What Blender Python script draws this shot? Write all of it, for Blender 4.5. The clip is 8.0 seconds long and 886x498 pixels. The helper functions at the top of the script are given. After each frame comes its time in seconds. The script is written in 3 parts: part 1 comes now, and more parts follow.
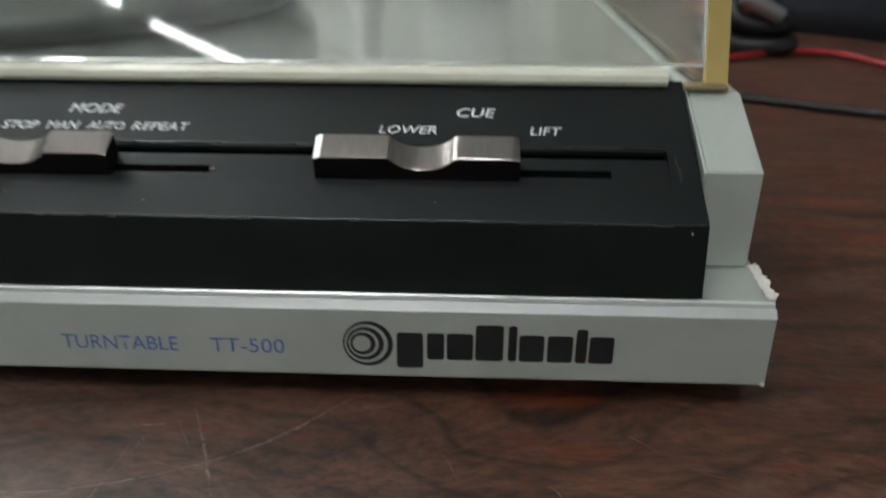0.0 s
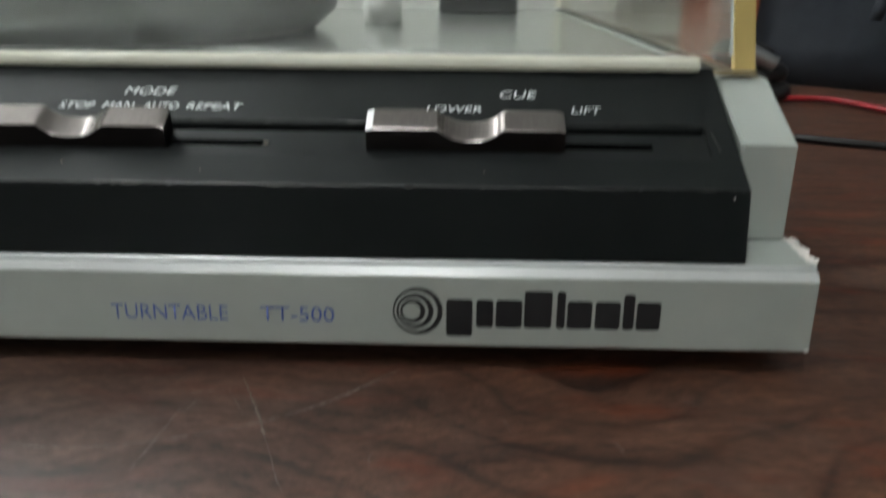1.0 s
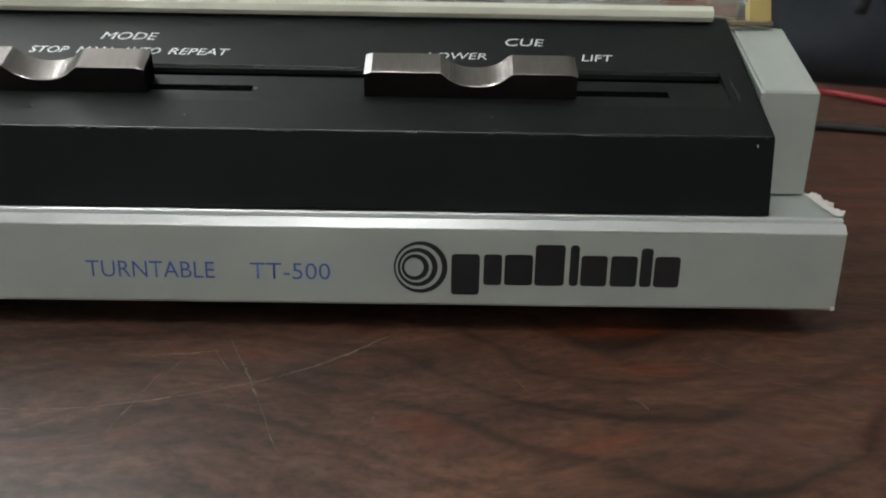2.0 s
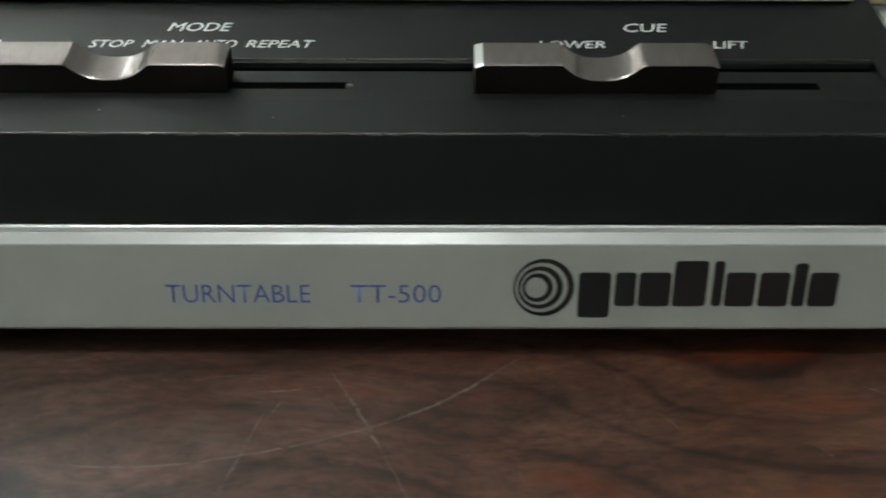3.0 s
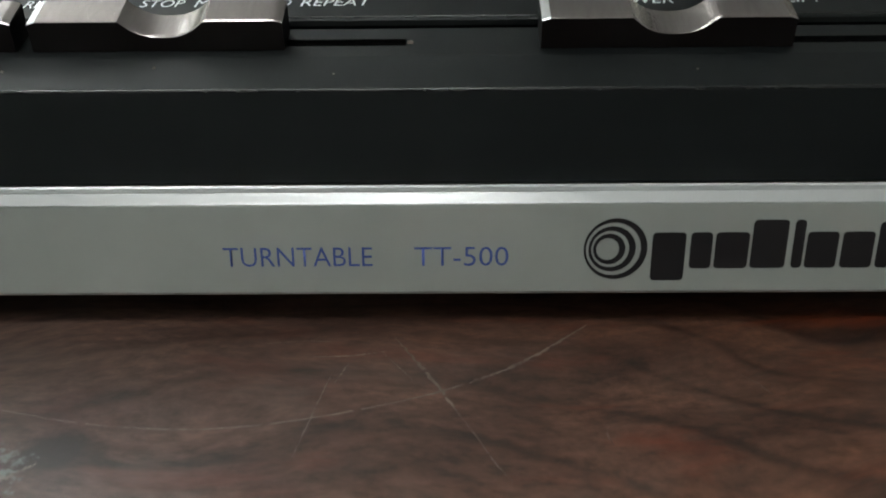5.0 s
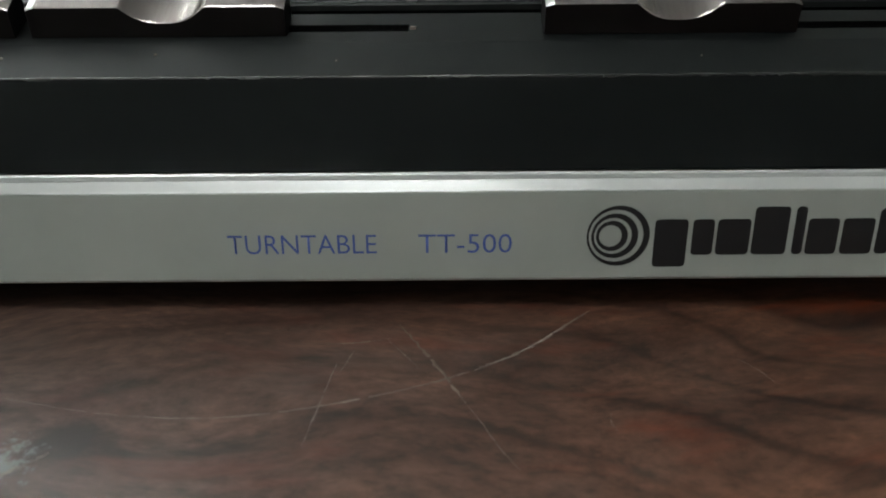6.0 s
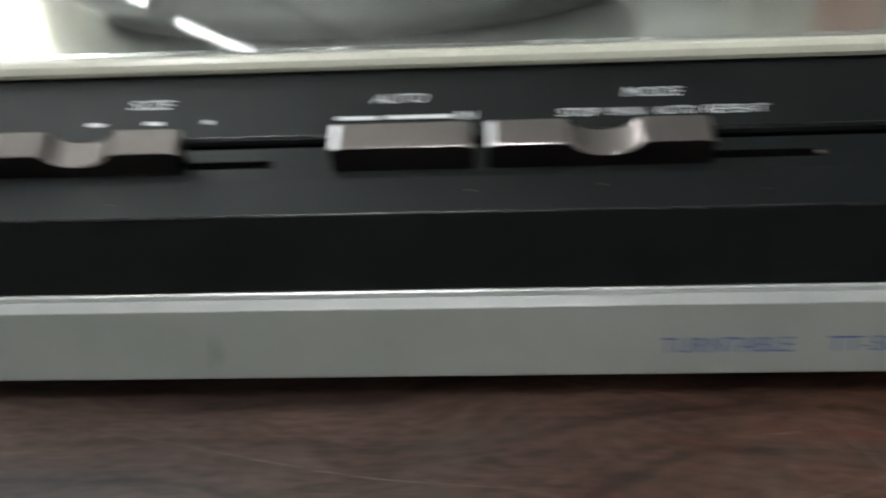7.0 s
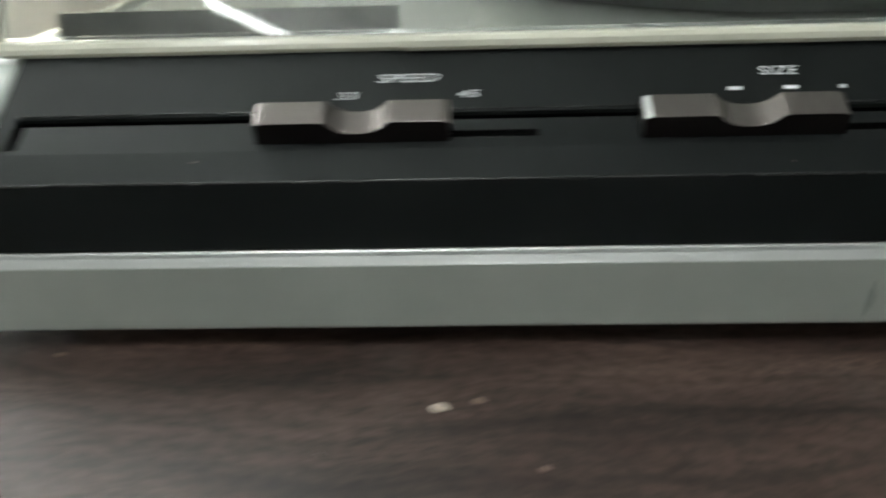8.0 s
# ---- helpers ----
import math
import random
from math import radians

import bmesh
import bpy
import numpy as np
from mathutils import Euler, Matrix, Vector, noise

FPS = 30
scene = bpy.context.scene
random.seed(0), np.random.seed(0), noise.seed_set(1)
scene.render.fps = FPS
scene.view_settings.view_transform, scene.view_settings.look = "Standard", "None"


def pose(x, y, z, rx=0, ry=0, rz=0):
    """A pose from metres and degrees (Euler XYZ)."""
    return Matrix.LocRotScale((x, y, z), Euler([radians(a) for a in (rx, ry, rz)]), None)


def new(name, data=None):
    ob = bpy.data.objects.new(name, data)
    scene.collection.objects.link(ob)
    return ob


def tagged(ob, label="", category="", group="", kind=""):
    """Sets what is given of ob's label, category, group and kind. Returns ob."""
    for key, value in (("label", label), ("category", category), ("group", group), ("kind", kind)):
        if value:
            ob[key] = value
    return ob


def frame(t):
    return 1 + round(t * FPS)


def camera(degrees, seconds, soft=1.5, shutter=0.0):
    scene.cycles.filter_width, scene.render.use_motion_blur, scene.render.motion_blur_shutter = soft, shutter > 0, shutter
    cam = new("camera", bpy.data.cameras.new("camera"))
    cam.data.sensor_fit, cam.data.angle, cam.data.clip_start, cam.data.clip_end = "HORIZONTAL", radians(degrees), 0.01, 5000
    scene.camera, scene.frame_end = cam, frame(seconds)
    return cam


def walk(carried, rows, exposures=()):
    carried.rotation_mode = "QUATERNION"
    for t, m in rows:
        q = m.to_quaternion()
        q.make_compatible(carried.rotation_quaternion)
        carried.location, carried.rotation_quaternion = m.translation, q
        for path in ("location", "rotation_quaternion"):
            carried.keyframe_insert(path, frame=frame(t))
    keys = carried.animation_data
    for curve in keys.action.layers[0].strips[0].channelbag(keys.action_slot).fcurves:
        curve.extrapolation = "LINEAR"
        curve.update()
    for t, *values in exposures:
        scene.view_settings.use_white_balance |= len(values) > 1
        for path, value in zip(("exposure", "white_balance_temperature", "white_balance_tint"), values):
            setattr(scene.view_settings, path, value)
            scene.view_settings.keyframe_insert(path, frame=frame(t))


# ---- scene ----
cam = camera(62.8, 8.0, soft=1.85, shutter=0.55)
cam.data.dof.use_dof = True
cam.data.dof.focus_distance = 0.132
cam.data.dof.aperture_fstop = 32.0

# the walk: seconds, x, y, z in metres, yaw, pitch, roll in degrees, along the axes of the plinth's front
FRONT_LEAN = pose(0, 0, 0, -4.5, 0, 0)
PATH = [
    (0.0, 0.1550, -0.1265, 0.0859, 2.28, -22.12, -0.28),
    (0.5, 0.1498, -0.1403, 0.0798, 2.87, -15.44, 0.42),
    (1.0, 0.1431, -0.1369, 0.0671, 1.28, -16.37, -0.55),
    (1.2, 0.1403, -0.1373, 0.0572, 0.96, -14.84, -0.72),
    (2.3, 0.1357, -0.1262, 0.0539, -1.11, -16.80, -0.88),
    (2.5, 0.1312, -0.1234, 0.0555, -1.28, -17.71, -0.78),
    (3.0, 0.1179, -0.1127, 0.0555, -0.24, -17.29, -0.13),
    (3.5, 0.1067, -0.1109, 0.0517, 0.04, -16.81, -0.03),
    (4.0, 0.1048, -0.1090, 0.0475, 0.61, -16.03, -0.21),
    (4.5, 0.1051, -0.1103, 0.0476, 0.79, -16.48, -0.13),
    (5.0, 0.1089, -0.1103, 0.0480, 0.64, -17.19, 0.47),
    (5.2, 0.1083, -0.1098, 0.0483, 0.57, -17.68, 0.62),
    (6.3, 0.1064, -0.1108, 0.0529, 0.08, -19.64, 0.39),
    (6.5, 0.0927, -0.1136, 0.0598, 0.87, -20.03, 1.06),
    (7.0, 0.0379, -0.1191, 0.0836, 2.73, -22.96, 2.14),
    (7.2, 0.0120, -0.1217, 0.0876, 5.66, -23.99, 3.48),
    (7.5, -0.0257, -0.1251, 0.0864, 7.99, -25.08, 3.98),
    (7.8, -0.0675, -0.1250, 0.0885, 4.43, -25.70, 2.61),
    (8.0, -0.0964, -0.1367, 0.0864, 2.19, -24.24, 1.67),
]
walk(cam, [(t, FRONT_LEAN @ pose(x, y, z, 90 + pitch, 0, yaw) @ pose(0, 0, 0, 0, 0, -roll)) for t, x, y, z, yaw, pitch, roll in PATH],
     exposures=[(0.0, 0.52, 6580, 13), (0.5, 0.57, 6560, 14), (1.0, 0.57, 6600, 12), (2.3, 0.50, 6740, 13), (2.5, 0.50, 6740, 13), (3.0, 0.53, 6760, 9), (3.5, 0.50, 6720, 6),
                (4.0, 0.50, 6580, 15), (4.5, 0.50, 6580, 15), (5.2, 0.50, 6670, 11), (6.3, 0.50, 6700, 11), (6.6, 0.52, 6570, 17), (7.0, 0.56, 6600, 14), (7.5, 0.50, 6600, 11), (8.0, 0.46, 6680, 9)])

# ---- world and light ----
world = bpy.data.worlds.new("world")
world.use_nodes = True
world.node_tree.nodes["Background"].inputs[0].default_value = (0.05, 0.055, 0.06, 1)
world.node_tree.nodes["Background"].inputs[1].default_value = 0.3
scene.world = world
TUBE_GLOW = 45.0
SKY_GLOW = 3.0


# ---- materials ----
def material(name, colour, rough=0.5, metal=0.0, **extra):
    m = bpy.data.materials.new(name)
    m.use_nodes = True
    b = m.node_tree.nodes["Principled BSDF"]
    b.inputs["Base Color"].default_value = (*colour, 1)
    b.inputs["Roughness"].default_value = rough
    b.inputs["Metallic"].default_value = metal
    for key, value in extra.items():
        b.inputs[key.replace("_", " ")].default_value = value
    return m


def node(m, kind, **values):
    n = m.node_tree.nodes.new(kind)
    for key, value in values.items():
        if key in n.inputs:
            n.inputs[key].default_value = value
    return n


def wire(m, a, out, b, into):
    m.node_tree.links.new(a.outputs[out], b.inputs[into])


def worn(m, dark, light, scale, rough=(0.3, 0.5), bump=0.0, fine=2500.0, stretch=(1, 1, 1)):
    """Two scales of variation: broad mottling in colour and gloss, and a fine grain in relief."""
    b = m.node_tree.nodes["Principled BSDF"]
    co = node(m, "ShaderNodeTexCoord")
    mp = node(m, "ShaderNodeMapping", Scale=stretch)
    wire(m, co, "Object", mp, "Vector")
    n1 = node(m, "ShaderNodeTexNoise", Scale=scale, Detail=6.0, Roughness=0.6)
    wire(m, mp, "Vector", n1, "Vector")
    ramp = m.node_tree.nodes.new("ShaderNodeValToRGB")
    ramp.color_ramp.elements[0].position, ramp.color_ramp.elements[1].position = 0.3, 0.72
    ramp.color_ramp.elements[0].color, ramp.color_ramp.elements[1].color = (*dark, 1), (*light, 1)
    wire(m, n1, "Fac", ramp, "Fac")
    wire(m, ramp, "Color", b, "Base Color")
    rg = node(m, "ShaderNodeMapRange")
    rg.inputs["To Min"].default_value, rg.inputs["To Max"].default_value = rough
    n2 = node(m, "ShaderNodeTexNoise", Scale=scale * 3.1, Detail=4.0)
    wire(m, mp, "Vector", n2, "Vector")
    wire(m, n2, "Fac", rg, "Value")
    wire(m, rg, "Result", b, "Roughness")
    if bump:
        n3 = node(m, "ShaderNodeTexNoise", Scale=fine, Detail=3.0)
        wire(m, mp, "Vector", n3, "Vector")
        bp = node(m, "ShaderNodeBump", Strength=bump, Distance=0.0002)
        wire(m, n3, "Fac", bp, "Height")
        wire(m, bp, "Normal", b, "Normal")
    return m


def rosewood():
    """Dark rosewood laminate: long wavy grain along x, red and black streaks, fine pores, dull worn gloss and one dark knot and chalky stains."""
    m = material("rosewood_laminate", (0.07, 0.04, 0.03), 0.45)
    b = m.node_tree.nodes["Principled BSDF"]
    co = node(m, "ShaderNodeTexCoord")
    warp_map = node(m, "ShaderNodeMapping", Scale=(9, 16, 9))
    wire(m, co, "Object", warp_map, "Vector")
    warp = node(m, "ShaderNodeTexNoise", Scale=1.0, Detail=2.0)
    wire(m, warp_map, "Vector", warp, "Vector")
    add = m.node_tree.nodes.new("ShaderNodeMixRGB")
    add.blend_type = "LINEAR_LIGHT"
    add.inputs[0].default_value = 0.022
    wire(m, co, "Object", add, 1)
    wire(m, warp, "Color", add, 2)
    long_map = node(m, "ShaderNodeMapping", Scale=(26, 88, 30))
    wire(m, add, "Color", long_map, "Vector")
    short = node(m, "ShaderNodeTexNoise", Scale=1.0, Detail=8.0, Roughness=0.74)
    wire(m, long_map, "Vector", short, "Vector")
    streak_map = node(m, "ShaderNodeMapping", Scale=(5, 58, 30))
    wire(m, add, "Color", streak_map, "Vector")
    streak = node(m, "ShaderNodeTexNoise", Scale=1.0, Detail=6.0, Roughness=0.62)
    wire(m, streak_map, "Vector", streak, "Vector")
    where = node(m, "ShaderNodeSeparateXYZ")
    wire(m, add, "Color", where, "Vector")
    side = node(m, "ShaderNodeMapRange")
    side.inputs["From Min"].default_value, side.inputs["From Max"].default_value = -0.01, 0.06
    wire(m, where, "X", side, "Value")
    both = m.node_tree.nodes.new("ShaderNodeMixRGB")
    wire(m, side, "Result", both, 0)
    wire(m, streak, "Fac", both, 1)
    wire(m, short, "Fac", both, 2)
    bands = node(m, "ShaderNodeRGBToBW")
    wire(m, both, "Color", bands, "Color")
    ramp = m.node_tree.nodes.new("ShaderNodeValToRGB")
    els = ramp.color_ramp.elements
    els[0].position, els[0].color = 0.37, (0.034, 0.0185, 0.0150, 1)
    els[1].position, els[1].color = 0.66, (0.106, 0.057, 0.044, 1)
    e = els.new(0.44)
    e.color = (0.053, 0.029, 0.023, 1)
    e = els.new(0.52)
    e.color = (0.071, 0.039, 0.031, 1)
    wire(m, bands, "Val", ramp, "Fac")
    # fine fibres
    fib_map = node(m, "ShaderNodeMapping", Scale=(270, 560, 400))
    wire(m, add, "Color", fib_map, "Vector")
    fib = node(m, "ShaderNodeTexNoise", Scale=1.0, Detail=5.0, Roughness=0.68)
    wire(m, fib_map, "Vector", fib, "Vector")
    fr = m.node_tree.nodes.new("ShaderNodeValToRGB")
    fr.color_ramp.elements[0].position, fr.color_ramp.elements[0].color = 0.36, (0.52, 0.49, 0.47, 1)
    fr.color_ramp.elements[1].position, fr.color_ramp.elements[1].color = 0.64, (1.48, 1.45, 1.43, 1)
    wire(m, fib, "Fac", fr, "Fac")
    mul = m.node_tree.nodes.new("ShaderNodeMixRGB")
    mul.blend_type = "MULTIPLY"
    mul.inputs[0].default_value = 1.0
    wire(m, ramp, "Color", mul, 1)
    wire(m, fr, "Color", mul, 2)
    # thin dark growth lines: nearly straight in one leaf, in broad arches in the next
    def calc(op, *terms):
        n = m.node_tree.nodes.new("ShaderNodeMath")
        n.operation = op
        for i, v in enumerate(terms):
            if isinstance(v, (int, float)):
                n.inputs[i].default_value = v
            else:
                m.node_tree.links.new(v, n.inputs[i])
        return n.outputs[0]

    flat = node(m, "ShaderNodeSeparateXYZ")
    wire(m, add, "Color", flat, "Vector")
    swing = node(m, "ShaderNodeMapRange")
    swing.inputs["From Min"].default_value, swing.inputs["From Max"].default_value = -0.02, 0.13
    swing.inputs["To Min"].default_value, swing.inputs["To Max"].default_value = 0.0005, 0.0062
    wire(m, flat, "X", swing, "Value")
    wave = calc("SINE", calc("MULTIPLY_ADD", flat.outputs["X"], 40.0, -2.6))
    # one deep cathedral arch
    across = calc("MULTIPLY", calc("SUBTRACT", flat.outputs["X"], 0.180), 44.0)
    bell = calc("POWER", 2.718, calc("MULTIPLY", calc("MULTIPLY", across, across), -1.0))
    arch = calc("MULTIPLY_ADD", bell, -0.019, calc("MULTIPLY", wave, swing.outputs["Result"]))
    vein_map = node(m, "ShaderNodeMapping", Scale=(12, 34, 20), Location=(1.7, 2.3, 0))
    wire(m, add, "Color", vein_map, "Vector")
    vein = node(m, "ShaderNodeTexNoise", Scale=1.0, Detail=2.0, Roughness=0.45)
    wire(m, vein_map, "Vector", vein, "Vector")
    height = calc("MULTIPLY", calc("SUBTRACT", flat.outputs["Y"], arch), 76.0)
    ragged = calc("MULTIPLY_ADD", fib.outputs["Fac"], 0.12, calc("MULTIPLY_ADD", vein.outputs["Fac"], 1.35, height))
    fold = node(m, "ShaderNodeMath")
    fold.operation = "PINGPONG"
    fold.inputs[1].default_value = 0.5
    m.node_tree.links.new(ragged, fold.inputs[0])
    vr = m.node_tree.nodes.new("ShaderNodeValToRGB")
    ve = vr.color_ramp.elements
    ve[0].position, ve[0].color = 0.022, (0.30, 0.27, 0.27, 1)
    ve[1].position, ve[1].color = 0.42, (1.10, 1.09, 1.08, 1)
    q = ve.new(0.06)
    q.color = (0.62, 0.58, 0.56, 1)
    q = ve.new(0.12)
    q.color = (0.95, 0.93, 0.92, 1)
    keep = node(m, "ShaderNodeMapRange")
    keep.inputs["From Min"].default_value, keep.inputs["From Max"].default_value = 0.36, 0.62
    keep.inputs["To Min"].default_value, keep.inputs["To Max"].default_value = 1.0, 0.5
    wire(m, bands, "Val", keep, "Value")
    wire(m, fold, "Value", vr, "Fac")
    mulv = m.node_tree.nodes.new("ShaderNodeMixRGB")
    mulv.blend_type = "MULTIPLY"
    # the figure is bolder in one leaf of the veneer than in the next
    along = node(m, "ShaderNodeSeparateXYZ")
    wire(m, add, "Color", along, "Vector")
    bold = node(m, "ShaderNodeMapRange")
    bold.inputs["From Min"].default_value, bold.inputs["From Max"].default_value = -0.06, 0.12
    bold.inputs["To Min"].default_value, bold.inputs["To Max"].default_value = 0.5, 1.0
    wire(m, along, "X", bold, "Value")
    depth = node(m, "ShaderNodeMath")
    depth.operation = "MULTIPLY"
    wire(m, keep, "Result", depth, 0)
    wire(m, bold, "Result", depth, 1)
    wire(m, depth, "Value", mulv, 0)
    wire(m, mul, "Color", mulv, 1)
    wire(m, vr, "Color", mulv, 2)
    mul = mulv
    # red streaks
    red_map = node(m, "ShaderNodeMapping", Scale=(30, 120, 60), Location=(3.1, 0.7, 0))
    wire(m, add, "Color", red_map, "Vector")
    red = node(m, "ShaderNodeTexNoise", Scale=1.0, Detail=5.0, Roughness=0.62)
    wire(m, red_map, "Vector", red, "Vector")
    rr = m.node_tree.nodes.new("ShaderNodeValToRGB")
    rr.color_ramp.elements[0].position, rr.color_ramp.elements[1].position = 0.55, 0.68
    wire(m, red, "Fac", rr, "Fac")
    mix = m.node_tree.nodes.new("ShaderNodeMixRGB")
    mix.inputs[2].default_value = (0.150, 0.042, 0.031, 1)
    wire(m, mul, "Color", mix, 1)
    half = node(m, "ShaderNodeMath")
    half.operation = "MULTIPLY"
    amount = node(m, "ShaderNodeMapRange")
    amount.inputs["From Min"].default_value, amount.inputs["From Max"].default_value = 0.02, 0.14
    amount.inputs["To Min"].default_value, amount.inputs["To Max"].default_value = 0.08, 0.55
    wire(m, where, "X", amount, "Value")
    wire(m, amount, "Result", half, 1)
    wire(m, rr, "Color", half, 0)
    wire(m, half, "Value", mix, 0)
    # chalky bloom left by spills, in patches
    st_map = node(m, "ShaderNodeMapping", Scale=(26, 40, 26), Location=(0.55, 0.2, 0))
    wire(m, co, "Object", st_map, "Vector")
    st = node(m, "ShaderNodeTexNoise", Scale=1.0, Detail=5.0, Roughness=0.65)
    wire(m, st_map, "Vector", st, "Vector")
    sr = m.node_tree.nodes.new("ShaderNodeValToRGB")
    sr.color_ramp.elements[0].position, sr.color_ramp.elements[1].position = 0.56, 0.78
    sr.color_ramp.elements[1].color = (0.30, 0.30, 0.30, 1)
    wire(m, st, "Fac", sr, "Fac")
    mix2 = m.node_tree.nodes.new("ShaderNodeMixRGB")
    mix2.inputs[2].default_value = (0.15, 0.125, 0.11, 1)
    wire(m, mix, "Color", mix2, 1)
    wire(m, sr, "Color", mix2, 0)
    # one dark knot, and beside it a chalky white spill mark
    def spot(x, y, rx, ry, none, edge, rag, most, fade=1.0):
        sm = node(m, "ShaderNodeMapping", Location=(-x / rx, -y / ry, 0), Scale=(1 / rx, 1 / ry, 0))
        wire(m, co, "Object", sm, "Vector")
        ln = node(m, "ShaderNodeVectorMath")
        ln.operation = "LENGTH"
        wire(m, sm, "Vector", ln, 0)
        nz = node(m, "ShaderNodeTexNoise", Scale=rag, Detail=5.0, Roughness=0.7)
        wire(m, co, "Object", nz, "Vector")
        ad = node(m, "ShaderNodeMath")
        ad.operation = "MULTIPLY_ADD"
        ad.inputs[1].default_value = fade
        wire(m, ln, "Value", ad, 0)
        wire(m, nz, "Fac", ad, 2)
        rp = node(m, "ShaderNodeMapRange")
        rp.inputs["From Min"].default_value, rp.inputs["From Max"].default_value = none, edge
        rp.inputs["To Min"].default_value, rp.inputs["To Max"].default_value = 0.0, most
        wire(m, ad, "Value", rp, "Value")
        return rp

    knot = spot(0.0602, -0.0325, 0.0070, 0.0050, 1.45, 0.95, 420, 0.97)
    mix3 = m.node_tree.nodes.new("ShaderNodeMixRGB")
    mix3.inputs[2].default_value = (0.020, 0.0125, 0.0115, 1)
    wire(m, mix2, "Color", mix3, 1)
    wire(m, knot, "Result", mix3, 0)
    chalk = spot(0.0535, -0.0372, 0.0045, 0.0045, 0.70, 0.58, 650, 0.6, 0.22)
    mix4 = m.node_tree.nodes.new("ShaderNodeMixRGB")
    mix4.inputs[2].default_value = (0.20, 0.235, 0.225, 1)
    wire(m, mix3, "Color", mix4, 1)
    wire(m, chalk, "Result", mix4, 0)
    # the veneer turns redder from one leaf to the next
    sep = node(m, "ShaderNodeSeparateXYZ")
    wire(m, add, "Color", sep, "Vector")
    leaf = node(m, "ShaderNodeMapRange")
    leaf.inputs["From Min"].default_value, leaf.inputs["From Max"].default_value = -0.02, 0.17
    leaf.inputs["To Min"].default_value, leaf.inputs["To Max"].default_value = 0.82, 1.28
    wire(m, sep, "X", leaf, "Value")
    hue = node(m, "ShaderNodeHueSaturation")
    hue.inputs["Hue"].default_value = 0.505
    wire(m, leaf, "Result", hue, "Saturation")
    wire(m, mix4, "Color", hue, "Color")
    wire(m, hue, "Color", b, "Base Color")
    rg = node(m, "ShaderNodeMapRange")
    rg.inputs["To Min"].default_value, rg.inputs["To Max"].default_value = 0.34, 0.58
    wire(m, st, "Fac", rg, "Value")
    wire(m, rg, "Result", b, "Roughness")
    bp = node(m, "ShaderNodeBump", Strength=0.25, Distance=0.0002)
    wire(m, fib, "Fac", bp, "Height")
    wire(m, bp, "Normal", b, "Normal")
    return m


SILVER = worn(material("silver_paint", (0.5, 0.5, 0.5), metal=0.15), (0.424, 0.460, 0.428), (0.490, 0.523, 0.488), 30, (0.28, 0.38), 0.04, 3200)
PALE_EDGE = worn(material("pale_edge", (0.75, 0.75, 0.75), metal=0.3), (0.60, 0.615, 0.61), (0.66, 0.67, 0.665), 60, (0.25, 0.36))
BLACK = worn(material("black_plastic", (0.015, 0.015, 0.016), Specular_IOR_Level=0.24, Specular_Tint=(0.94, 1.0, 0.98, 1)), (0.0026, 0.0036, 0.0041), (0.0050, 0.0064, 0.0069), 45, (0.38, 0.5), 0.10, 2600)
KNOB = worn(material("brushed_knob", (0.3, 0.28, 0.27), metal=0.85), (0.19, 0.17, 0.163), (0.24, 0.217, 0.208), 220, (0.14, 0.22), stretch=(7, 1, 1))
KNOB_SIDE = worn(material("knob_side", (0.03, 0.025, 0.025), Specular_IOR_Level=0.2), (0.0045, 0.0038, 0.004), (0.008, 0.0066, 0.007), 80, (0.3, 0.42))
# bare metal made bright for the glint on the knobs' left bevels
BARE = worn(material("bare_aluminium", (0.8, 0.8, 0.8), metal=1.0), (0.52, 0.53, 0.53), (0.60, 0.61, 0.61), 300, (0.25, 0.35))
DECK = worn(material("deck_paint", (0.5, 0.5, 0.5), metal=0.75), (0.49, 0.515, 0.49), (0.55, 0.57, 0.545), 25, (0.17, 0.20))
RUBBER = worn(material("mat_rubber", (0.03, 0.03, 0.03)), (0.022, 0.023, 0.025), (0.035, 0.036, 0.038), 60, (0.3, 0.45))
MAT = worn(material("grey_mat", (0.12, 0.12, 0.125), metal=0.5), (0.20, 0.21, 0.205), (0.26, 0.27, 0.265), 50, (0.14, 0.24))
PLATTER = worn(material("dark_platter", (0.08, 0.08, 0.08), metal=0.4), (0.20, 0.21, 0.205), (0.26, 0.27, 0.265), 40, (0.25, 0.35))
GLOSS = worn(material("glossy_black_edge", (0.02, 0.02, 0.02), Specular_IOR_Level=0.55), (0.010, 0.011, 0.012), (0.022, 0.023, 0.024), 70, (0.18, 0.30))
# lightless black: the shade inside the slots, put into the colour
SLOT_SHADE = material("slot_shade_black", (0.002, 0.002, 0.002), 0.8, Specular_IOR_Level=0.0, IOR=1.0)
WHITE_INK = material("white_ink", (0.84, 0.86, 0.88), 0.5)
BLUE_INK = material("blue_ink", (0.07, 0.12, 0.42), 0.45)
BLACK_INK = material("black_ink", (0.012, 0.012, 0.014), 0.4)
LIP = worn(material("yellowed_acrylic_edge", (0.6, 0.57, 0.42), Subsurface_Weight=0.0), (0.70, 0.69, 0.57), (0.79, 0.78, 0.67), 40, (0.12, 0.25))
GOLD = worn(material("amber_acrylic_edge", (0.5, 0.38, 0.14)), (0.46, 0.34, 0.12), (0.56, 0.43, 0.17), 40, (0.15, 0.3))
TAB = worn(material("tan_tab", (0.25, 0.2, 0.11)), (0.20, 0.165, 0.09), (0.27, 0.22, 0.125), 60, (0.3, 0.45))
BROWN_EDGE = worn(material("brown_edge", (0.1, 0.08, 0.05)), (0.085, 0.07, 0.045), (0.14, 0.115, 0.075), 60, (0.2, 0.4))
